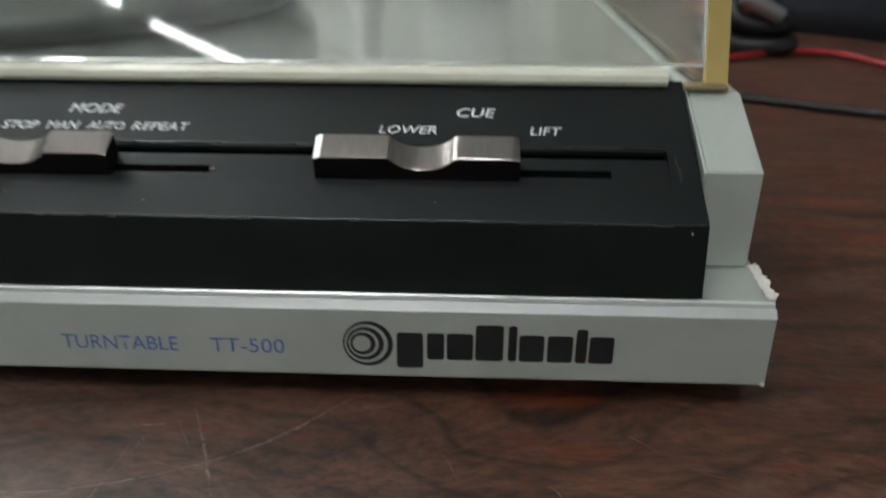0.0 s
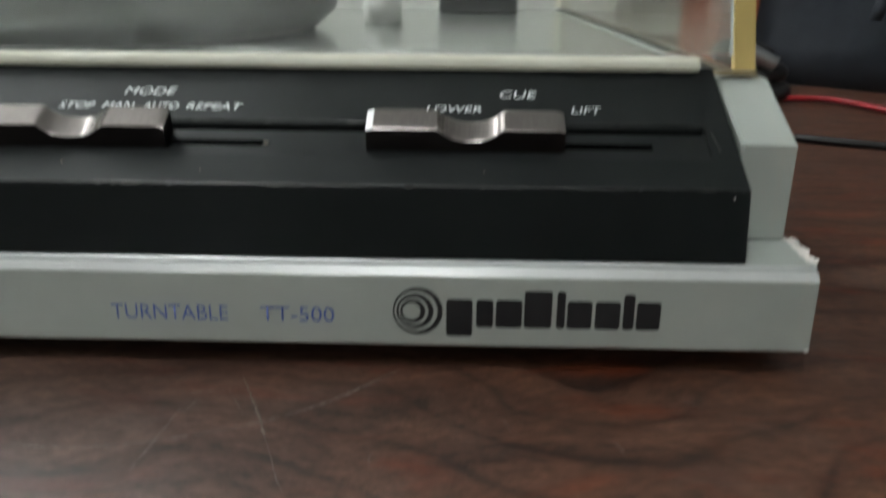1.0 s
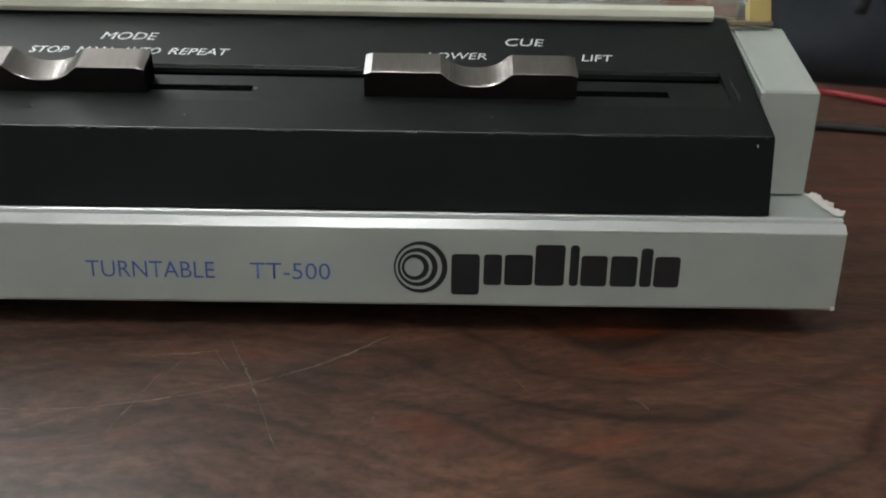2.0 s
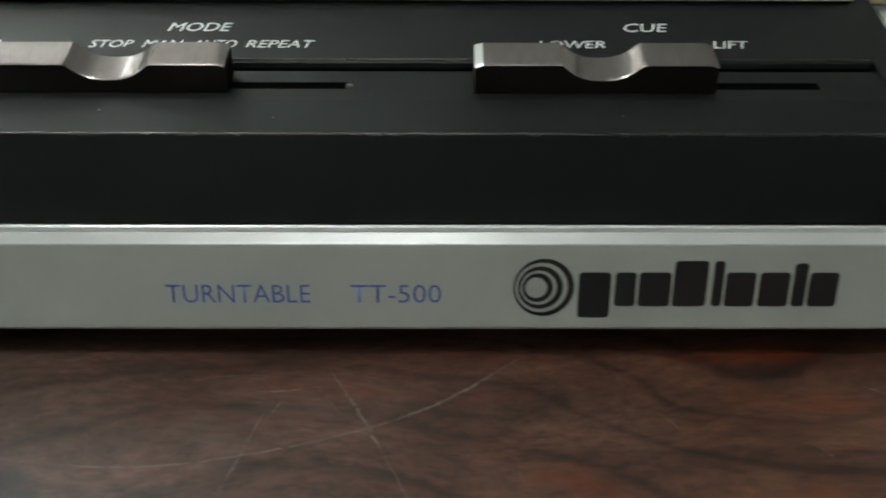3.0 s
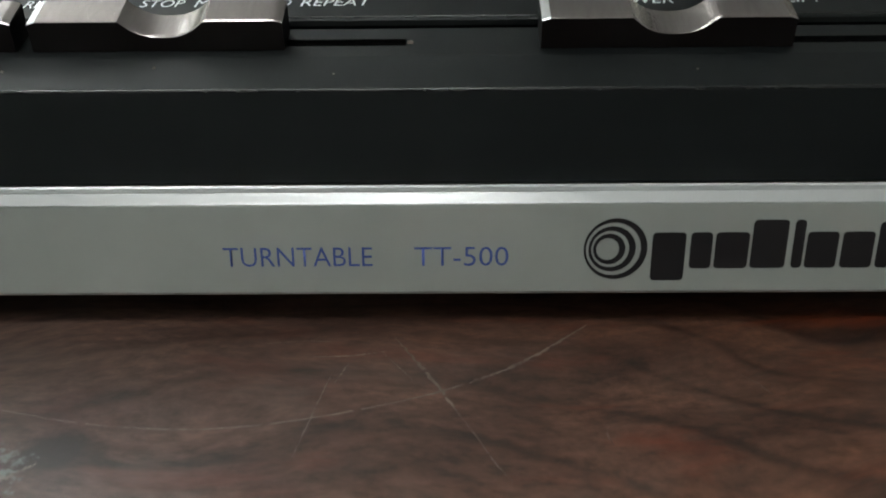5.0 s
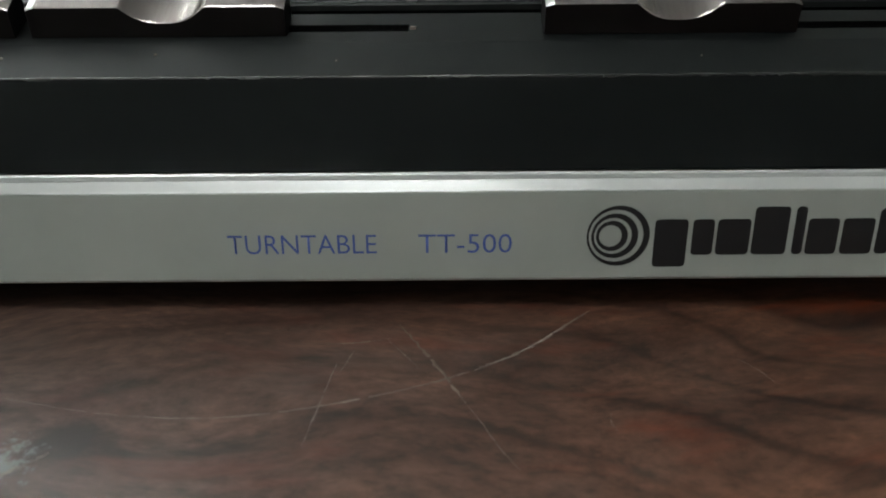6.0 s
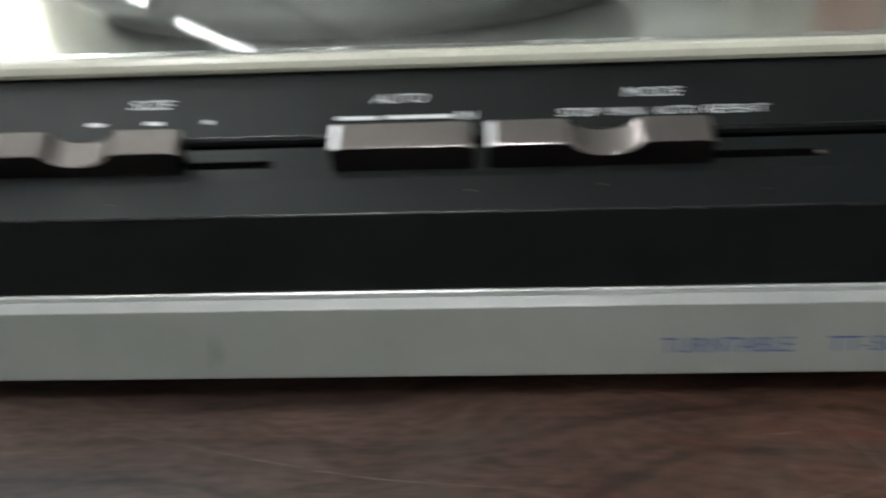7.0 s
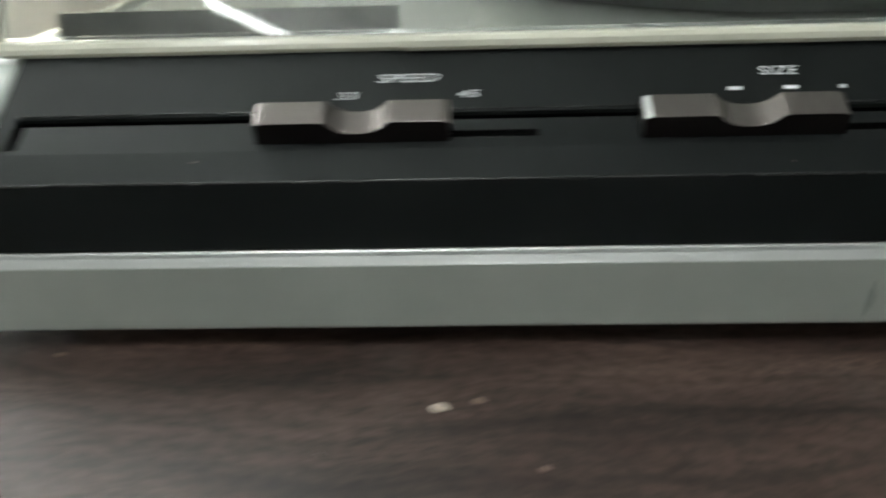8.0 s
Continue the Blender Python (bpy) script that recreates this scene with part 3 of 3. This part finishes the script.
# thin travel slots in the trough's floor: black strips paint the shade inside
for a, b in ((0.158, 0.1829), (0.075, 0.1017), (-0.022, -0.0007), (-0.104, -0.0812)):
    bm = bmesh.new()
    z = lambda y: panel_z(0.0143) + (y - 0.0143) * (panel_z(0.0217) - 0.0008 - panel_z(0.0143)) / 0.0074
    prism(bm, [(0.0170, z(0.0170) - 0.002), (0.0170, z(0.0170) + 0.00005), (0.0187, z(0.0187) + 0.00005), (0.0187, z(0.0187) - 0.002)], a, b)
    part("travel_slot", bm, SLOT_SHADE, turntable, "narrow slot, a black strip painting its shade")
bm = bmesh.new()
prism(bm, [(0.0155, panel_z(0.0155) - 0.003), (0.0155, z(0.0155) + 0.00005), (0.0216, z(0.0216) + 0.00005), (0.0216, panel_z(0.0216) - 0.003)], -0.1961, -0.1938)
part("travel_slot", bm, SLOT_SHADE, turntable, "slot end, a black block painting its shade")
bm = bmesh.new()
box(bm, 0.1019, 0.1029, 0.0174, 0.0183, 0.0428, z(0.0178) + 0.0003, 0.0002)
part("slot_stop", bm, SCRATCH, turntable, "small pale speck at the slot's end")


def knob(x0, x1, scoop=None, name="slide_knob", label="dark knob with a brushed top and finger scoop", cut=True):
    """A bar across the trough, its top sloping with the panel; scoop: from, to, as shares of its length."""
    n = 56
    ch = 0.0014
    xs = sorted({x0, x0 + ch, x1 - ch, x1, *[x0 + (x1 - x0) * i / n for i in range(n + 1)]})
    bodies, caps = bmesh.new(), bmesh.new()
    low, high = [], []
    e = 0.0002
    fy, fz = 0.0158, 0.0431
    for x in xs:
        drop = max(0.0, x0 + ch - x, x - (x1 - ch)) * 0.28
        if scoop:
            a, b = x0 + (x1 - x0) * scoop[0], x0 + (x1 - x0) * scoop[1]
            u = (x - (a + b) / 2) / ((b - a) / 2)
            if abs(u) < 1:
                drop = max(drop, 0.0025 * (1 - abs(u) ** 2.6))
        h = 0.0045 - drop
        ty, tz = fy - 0.0006 * h / 0.0045, fz + h + 0.0003
        by, bz = ty + 0.0052, tz + 0.0031
        low.append([bodies.verts.new((x, y, z)) for y, z in ((fy, fz), (ty, tz - e), (by, bz - e * 1.6), (by + 0.0002, 0.0440))])
        high.append([caps.verts.new((x, y, z)) for y, z in ((ty - 0.00003, tz - e), (ty + e, tz + e * 0.35), (by - e, bz - e * 0.6), (by + 0.00003, bz - e * 1.6))])
    bevel = bmesh.new()
    # left bevel only: the light it catches is put into a brighter metal
    if cut:
        end = [[bevel.verts.new(v.co) for v in row] for row in high if row[0].co.x < x0 + ch + 1e-6]
        high = [row for row in high if row[0].co.x > x0 + ch - 1e-6]
        for v in [v for v in caps.verts if v.co.x < x0 + ch - 1e-6]:
            caps.verts.remove(v)
    for bm, rows in ((bodies, low), (caps, high), (bevel, end)) if cut else ((bodies, low), (caps, high)):
        for a, b in zip(rows, rows[1:]):
            for k in range(4):
                bm.faces.new((a[k], a[(k + 1) % 4], b[(k + 1) % 4], b[k]))
        bm.faces.new(rows[0])
        bm.faces.new(rows[-1])
    body = part(name, bodies, KNOB_SIDE, turntable, label)
    part("metal_cap", caps, KNOB, body, "brushed grey-brown metal cap")
    if cut:
        part("lit_cut_edge", bevel, BARE, body, "bare-metal bevel, its caught light put into a brighter colour")
    else:
        bevel.free()


SCOOP = (0.36, 0.69)
knob(0.1237, 0.1645, SCOOP)
knob(0.0406, 0.0820, SCOOP)
knob(-0.0595, -0.0180, SCOOP)
knob(-0.1412, -0.1000, SCOOP, cut=False)
knob(0.0112, 0.0378, None, "push_button", "plain dark push button with brushed top")

# print on the panel
TITLE, SUB = 0.0303, 0.0262
for word, x0, x1 in (("MODE", 0.0680, 0.0796), ("CUE", 0.1517, 0.1599), ("SIZE", -0.0320, -0.0232), ("SPEED", -0.1160, -0.1024), ("AUTO", 0.0180, 0.0288)):
    lettering(word, x0, x1, 0.0025, on_panel(0.00006, TITLE), WHITE_INK, turntable, 0.2, "white italic capitals")
for word, x0, x1 in (("STOP", 0.0549, 0.0627), ("MAN", 0.0645, 0.0715), ("AUTO", 0.0733, 0.0813), ("REPEAT", 0.0830, 0.0953), ("LOWER", 0.1355, 0.1476), ("LIFT", 0.1670, 0.1736),
                     ("33", -0.1250, -0.1206), ("45", -0.0982, -0.0934), ("RN", 0.0345, 0.0387)):
    lettering(word, x0, x1, 0.0021, on_panel(0.00006, SUB), WHITE_INK, turntable, 0.2, "small white italic print")
for x0, x1 in ((-0.0398, -0.0367), (-0.0278, -0.0247), (-0.0160, -0.0144), (0.0108, 0.0190), (0.0205, 0.0335)):
    place = on_panel(0.00006, SUB)
    bm = bmesh.new()
    for u0, u1 in ((0.0005, 0.0015),):
        bm.faces.new([bm.verts.new(place(x + 0.2 * u, u)) for x, u in ((x0, u0), (x1, u0), (x1, u1), (x0, u1))])
    part("print_bar", bm, WHITE_INK, turntable, "small blurred white print")

# print on the plinth's front
LEAN = (0.0016 - 0.0006) / (0.0209 - 0.0066)


def on_front(lift, z0):
    return lambda x, up: (x, 0.0006 + (z0 + up - 0.0066) * LEAN - lift, z0 + up)


lettering("TURNTABLE", 0.0725, 0.0964, 0.0032, on_front(0.00006, 0.0110), BLUE_INK, turntable, 0.0, "thin blue capitals", -0.006)
lettering("TT-500", 0.1031, 0.1181, 0.0032, on_front(0.00006, 0.0110), BLUE_INK, turntable, 0.0, "thin blue capitals", -0.006)

# round emblem: nested rings, each nearer to one side
rings = ((0.0, 0.00505, 0.00435, -0.00035), (-0.00055, 0.00375, 0.00300, -0.00030), (-0.0010, 0.00255, 0.00180, -0.00025))
for off, ro, ri, inner in rings:
    place = on_front(0.00006, 0.0137)
    bm = bmesh.new()
    n = 56
    cx = 0.13505 + off
    a = [bm.verts.new(place(cx + ro * math.cos(2 * math.pi * i / n), ro * math.sin(2 * math.pi * i / n))) for i in range(n)]
    b = [bm.verts.new(place(cx + inner + ri * math.cos(2 * math.pi * i / n), ri * math.sin(2 * math.pi * i / n))) for i in range(n)]
    for i in range(n):
        bm.faces.new((a[i], a[(i + 1) % n], b[(i + 1) % n], b[i]))
    part("emblem_ring", bm, BLACK_INK, turntable, "black printed ring")

# maker's word mark as plain rounded blocks
X_WORD, PER = 0.1408, 0.0430 / 647


def rounded(x0, x1, z0, z1, r):
    out = []
    for cx, cz, a0 in ((x1 - r, z1 - r, 0), (x0 + r, z1 - r, 90), (x0 + r, z0 + r, 180), (x1 - r, z0 + r, 270)):
        for k in range(6):
            a = radians(a0 + 18 * k)
            out.append((cx + r * math.cos(a), cz + r * math.sin(a)))
    return out


def block(x0, x1, z0, z1):
    place = on_front(0.00006, 0.0)
    bm = bmesh.new()
    bm.faces.new([bm.verts.new(place(*p)) for p in rounded(x0, x1, z0, z1, min(0.0007, 0.4 * (x1 - x0)))])
    part("mark_block", bm, BLACK_INK, turntable, "black printed block")


for u0, u1, z0, z1 in ((0, 80, 0.0084, 0.0164), (91, 143, 0.0104, 0.0164), (150, 230, 0.0104, 0.0164), (236, 320, 0.0104, 0.0184), (334, 360, 0.0104, 0.0184),
                       (366, 441, 0.0104, 0.0164), (450, 526, 0.0104, 0.0164), (534, 568, 0.0104, 0.0180), (574, 647, 0.0104, 0.0164)):
    block(X_WORD + u0 * PER, X_WORD + u1 * PER, z0, z1)

# feet and the dark hollow underneath
for sx in (-0.17, 0.17):
    for sy in (0.05, 0.31):
        bm = bmesh.new()
        lathe(bm, [(0.016, TABLE), (0.018, TABLE + 0.0005), (0.018, 0.0058), (0.014, 0.0060)], (sx, sy, 0), 24)
        part("foot", bm, RUBBER, turntable, "black rubber foot")

# a torn, curling strip of paint along the plinth's upper corner
rnd = random.Random(5)
bm = bmesh.new()
rows = []
for k in range(23):
    y = 0.0046 + 0.0006 * k
    out = 0.0003 + 0.0011 * abs(noise.noise(Vector((k * 0.43, 3.1, 0)))) + rnd.uniform(0, 0.0007) * (k % 3 > 0)
    up = 0.0003 + 0.0012 * abs(noise.noise(Vector((k * 0.57, 0.2, 5)))) + rnd.uniform(0, 0.0004)
    base = 0.0237 + min(1.0, (y - 0.0042) / 0.02) * 0.0009
    rows.append([bm.verts.new(p) for p in ((HALF - 0.0009 - rnd.uniform(0, 0.0006), y, base + 0.0001), (HALF + 0.0001, y, base + 0.00025), (HALF + out, y, base + up),
                                           (HALF + out * 0.9, y, base + up - 0.0002), (HALF + 0.0002, y, base - 0.0006 - rnd.uniform(0, 0.0008)))])
for p, q in zip(rows, rows[1:]):
    for k in range(4):
        bm.faces.new((p[k], p[k + 1], q[k + 1], q[k]))
part("paint_flake", bm, CHIP, turntable, "whitish torn strip of paint")
for x, z in ((HALF - 0.0004, 0.0065),):
    bm = bmesh.new()
    bmesh.ops.create_icosphere(bm, subdivisions=1, radius=0.0006)
    bmesh.ops.translate(bm, vec=(x, 0.0008, z), verts=bm.verts)
    part("paint_flake", bm, CHIP, turntable, "whitish torn flake")
bm = bmesh.new()
bmesh.ops.create_icosphere(bm, subdivisions=1, radius=0.00035)
bmesh.ops.scale(bm, vec=(0.8, 0.6, 2.0), verts=bm.verts)
bmesh.ops.translate(bm, vec=(0.1972, 0.0070, 0.0362), verts=bm.verts)
part("dust_speck", bm, CHIP, turntable, "pale nick")

for x, y, size in ((0.0616, 0.0120, 0.00028), (0.0374, 0.0114, 0.00030), (0.0905, 0.0105, 0.00018), (0.1480, 0.0110, 0.00018), (-0.0300, 0.0100, 0.00016), (-0.1540, 0.0120, 0.00025)):
    bm = bmesh.new()
    bmesh.ops.create_icosphere(bm, subdivisions=1, radius=size)
    bmesh.ops.translate(bm, vec=(x, y, panel_z(y)), verts=bm.verts)
    part("dust_speck", bm, SCRATCH, turntable, "pale dust speck")
rub = on_panel(0.00004, 0.0152)
bm = bmesh.new()
rows = [[bm.verts.new(rub(0.1962 + 0.0003 * math.sin(k * 0.5) + sgn * 0.00032 * math.sin(math.pi * (k + 0.4) / 11), 0.0008 * k)) for sgn in (-1, 1)] for k in range(11)]
for p, q in zip(rows, rows[1:]):
    bm.faces.new((p[0], p[1], q[1], q[0]))
part("rub_mark", bm, SMUDGE, turntable, "faint grey rub mark")
for x0, x1, z0, z1, w in ((-0.0120, -0.0130, 0.0165, 0.0075, 0.0011), (-0.0112, -0.0120, 0.0140, 0.0090, 0.0005)):
    place = on_front(0.00005, 0.0)
    bm = bmesh.new()
    a = [bm.verts.new(place(x0 + (x1 - x0) * k / 8 - w * math.sin(math.pi * (k + 0.3) / 8.6) / 2, z0 + (z1 - z0) * k / 8)) for k in range(9)]
    b = [bm.verts.new(place(x0 + (x1 - x0) * k / 8 + w * math.sin(math.pi * (k + 0.3) / 8.6) / 2, z0 + (z1 - z0) * k / 8)) for k in range(9)]
    for k in range(8):
        bm.faces.new((a[k], a[k + 1], b[k + 1], b[k]))
    part("smudge", bm, SMUDGE, turntable, "faint grey smudge")
bm = bmesh.new()
bmesh.ops.create_icosphere(bm, subdivisions=1, radius=0.0006)
bmesh.ops.scale(bm, vec=(2.2, 0.4, 0.4), verts=bm.verts)
bmesh.ops.translate(bm, vec=(-0.1130, 0.0031, 0.0231), verts=bm.verts)
part("nick", bm, SMUDGE, turntable, "small dull nick")

# platter, mat, arm post and arm housing under the lid
bm = bmesh.new()
lathe(bm, [(0.035, 0.0559), (0.0850, 0.0562), (0.0915, 0.0615), (0.0938, 0.0635), (0.0945, 0.0660), (0.0945, 0.0780), (0.0935, 0.0796), (0.0925, 0.0800), (0.02, 0.0800)], (0.0, 0.158, 0), 96)
platter = part("platter", bm, PLATTER, turntable, "round dark grey platter", True)
bm = bmesh.new()
lathe(bm, [(0.004, 0.0801), (0.0920, 0.0801), (0.0925, 0.0808), (0.0915, 0.0820), (0.06, 0.0822), (0.004, 0.0820)], (0.0, 0.158, 0), 96)
part("platter_mat", bm, MAT, platter, "smooth dark grey mat")
bm = bmesh.new()
lathe(bm, [(0.0085, 0.0559), (0.0085, 0.066), (0.0060, 0.0672), (0.0055, 0.113)], (0.107, 0.217, 0), 32)
part("arm_post", bm, PALE, turntable, "pale grey upright post", True)
bm = bmesh.new()
box(bm, 0.0885, 0.1125, 0.094, 0.120, 0.0757, 0.0990, 0.006)
head = part("arm_head", bm, PALE, turntable, "pale rounded tonearm head")
bm = bmesh.new()
hose(bm, [(0.101, 0.118, 0.0900), (0.103, 0.170, 0.0905), (0.107, 0.217, 0.0910)], 0.0035, 12)
part("arm_tube", bm, PALE, head, "pale tonearm tube", True)
bm = bmesh.new()
box(bm, 0.126, 0.176, 0.290, 0.345, 0.068, 0.113, 0.012)
part("rear_housing", bm, PALE, turntable, "pale rounded rear housing")
bm = bmesh.new()
box(bm, 0.130, 0.174, 0.300, 0.340, 0.0559, 0.0679, 0.001)
part("housing_foot", bm, RUBBER, turntable, "dark base")

# clear lid: front pane leaning back, sides, back and top
LID_LEAN = math.tan(radians(22))
LB, LT = 0.0575, 0.1150


def lid_y(z):
    return 0.0395 + (z - LB) * LID_LEAN


bm = bmesh.new()
prism(bm, [(lid_y(LB + 0.0030), LB + 0.0030), (lid_y(LT), LT), (lid_y(LT) + 0.0028, LT), (lid_y(LB + 0.0030) + 0.0028, LB + 0.0030)], -0.2050, 0.2050)
lid = part("lid", bm, HAZED, turntable, "clear yellowed acrylic dust lid, closed")
lid.visible_shadow = False
for s in (-1, 1):
    bm = bmesh.new()
    prism(bm, [(lid_y(LB) + 0.0022, LB), (lid_y(LT) + 0.0022, LT), (0.355, LT), (0.355, LB)], *sorted((s * 0.2053, s * 0.2100)))
    side = part("side_pane", bm, TINTED, lid, "yellowed side pane, tinted darker for the dull room it mirrors")
    side.visible_shadow = False
    bm = bmesh.new()
    prism(bm, [(lid_y(LB) - 0.0002, LB - 0.0002), (lid_y(LT) - 0.0002, LT), (lid_y(LT) + 0.0021, LT), (lid_y(LB) + 0.0021, LB - 0.0002)], *sorted((s * 0.2053, s * 0.2100)))
    part("side_edge", bm, GOLD if s > 0 else LIP, lid, "amber yellowed acrylic edge" if s > 0 else "pale acrylic edge")
    bm = bmesh.new()
    prism(bm, [(lid_y(LB) + 0.003, LB - 0.0004), (lid_y(LB) + 0.003, LB - 0.00005), (0.355, LB - 0.00005), (0.355, LB - 0.0004)], *sorted((s * 0.2035, s * 0.2098)))
    part("side_foot", bm, BROWN_EDGE if s > 0 else LIP, lid, "foot of the side pane")
bm = bmesh.new()
box(bm, -0.2050, 0.2050, 0.3522, 0.3550, LB, LT)
back = part("back_pane", bm, ACRYLIC, lid, "clear back pane")
back.visible_shadow = False
bm = bmesh.new()
box(bm, -0.2100, 0.2100, lid_y(LT), 0.3550, LT + 0.0002, LT + 0.0030)
top = part("top_pane", bm, ACRYLIC, lid, "clear top pane")
top.visible_shadow = False
for s in (-1, 1):
    bm = bmesh.new()
    box(bm, *sorted((s * 0.2010, s * 0.2049)), 0.3480, 0.3520, LB, LT)
    part("corner_post", bm, LIP, lid, "cream corner of the lid")
bm = bmesh.new()
box(bm, 0.2004, 0.2097, 0.0372, 0.0412, 0.0563, 0.0572, 0.0002)
part("corner_tab", bm, TAB, lid, "amber tab under the lid's corner")
# rounded cream lip along the foot of the front pane
LIP_PROF = [(0.0378, 0.0569), (0.0374, 0.0578), (0.0378, 0.0591), (0.0388, 0.0600), (0.0406, 0.0601), (0.0430, 0.0598), (0.0430, 0.0569)]
bm = bmesh.new()
prism(bm, LIP_PROF, -0.1108, 0.1968)
part("front_lip", bm, LIP, lid, "cream rounded lower lip")
bm = bmesh.new()
prism(bm, [(y + 0.0008, z - 0.0002 if z > 0.058 else z) for y, z in LIP_PROF], -0.2052, -0.1110)
part("front_lip", bm, LIP, lid, "thinner cream lower lip")
bm = bmesh.new()
prism(bm, [(lid_y(0.0606) + 0.0030, 0.0606), (lid_y(0.0655) + 0.0030, 0.0655), (lid_y(0.0655) + 0.0036, 0.0655), (lid_y(0.0606) + 0.0036, 0.0606)], -0.1925, -0.1115)
part("film_strip", bm, SMOKED, lid, "dark smoky strip inside the lid's front")

# ---- beside and behind the turntable ----
cable = thing("red_cable", (0, 0, 0), "thin red cable lying on the table", "cable")
bm = bmesh.new()
Z = TABLE + 0.0026
hose(bm, [(0.27, 0.30, Z), (0.3117, 0.331, Z), (0.352, 0.347, Z), (0.380, 0.342, Z), (0.394, 0.308, Z), (0.41, 0.25, Z), (0.45, 0.20, Z)], 0.0019)
part("sheath", bm, RED, cable, smooth=True)
cable = thing("black_cable", (0, 0, 0), "thin black cable lying on the table", "cable")
bm = bmesh.new()
Z = TABLE + 0.0021
hose(bm, [(0.235, 0.262, Z), (0.2912, 0.2352, Z), (0.342, 0.2098, Z), (0.42, 0.175, Z)], 0.0020)
part("sheath", bm, CABLE, cable, smooth=True)

plug = thing("audio_plug", (0, 0, 0), "black cable coil with a silver plug on the table", "plug")
bm = bmesh.new()
Z = TABLE + 0.0061
hose(bm, [(0.3057, 0.3554, Z), (0.3207, 0.3690, Z), (0.3410, 0.3690, Z), (0.3523, 0.3562, Z), (0.3432, 0.3450, Z), (0.3207, 0.3482, Z), (0.3035, 0.3562, Z + 0.006),
          (0.3133, 0.3642, Z + 0.0115), (0.3357, 0.3658, Z + 0.012), (0.3485, 0.3554, Z + 0.0118), (0.3380, 0.3474, Z + 0.0116), (0.3185, 0.3506, Z + 0.014), (0.3140, 0.3594, Z + 0.024),
          (0.3290, 0.3626, Z + 0.026), (0.3432, 0.3594, Z + 0.020)], 0.006)
part("cord", bm, CABLE, plug, smooth=True)
bm = bmesh.new()
hose(bm, [(0.316, 0.344, TABLE + 0.0360), (0.327, 0.343, TABLE + 0.0305), (0.340, 0.342, TABLE + 0.0240)], 0.0052, 16)
part("barrel", bm, CHROME, plug, "shiny silver barrel", True)

# dark padded bag
bag = thing("bag", (0, 0, 0), "dark navy padded bag standing on the table", "bag")
bm = bmesh.new()
box(bm, -0.5, 0.5, -0.5, 0.5, 0.0, 1.0)
bmesh.ops.subdivide_edges(bm, edges=bm.edges, cuts=9, use_grid_fill=True)
for v in bm.verts:
    p = v.co.copy()
    k = 1 - 0.35 * (abs(p.x) * 2) ** 6 * 0.12 - 0.10 * max(0, p.z - 0.4) ** 2
    n = noise.noise(Vector((p.x * 3, p.y * 3, p.z * 3)))
    q = Vector((p.x * k + 0.015 * n, p.y * k + 0.05 * n, p.z + (0.03 * n if p.z > 0.1 else 0)))
    q = Vector((q.x * 0.36, q.y * 0.16, q.z * 0.26))
    q.rotate(Euler((0, 0, radians(-42))))
    v.co = q + Vector((0.545, 0.395, TABLE))
part("body", bm, NAVY, bag, smooth=True)
bm = bmesh.new()
hose(bm, [(0.470, 0.372, 0.262), (0.440, 0.365, 0.20), (0.425, 0.368, 0.12), (0.420, 0.385, 0.05)], 0.004)
part("strap", bm, NAVY, bag, "dark strap", True)

carton = thing("carton", (0, 0, 0), "rust-brown cardboard carton standing on the table", "carton")
bm = bmesh.new()
box(bm, 0.343, 0.372, 0.455, 0.56, TABLE + 0.0002, 0.28, 0.002)
part("body", bm, RUST, carton)
bm = bmesh.new()
box(bm, 0.343, 0.372, 0.455, 0.56, 0.2802, 0.284, 0.001)
part("flap", bm, RUST, carton, "closed top flap")
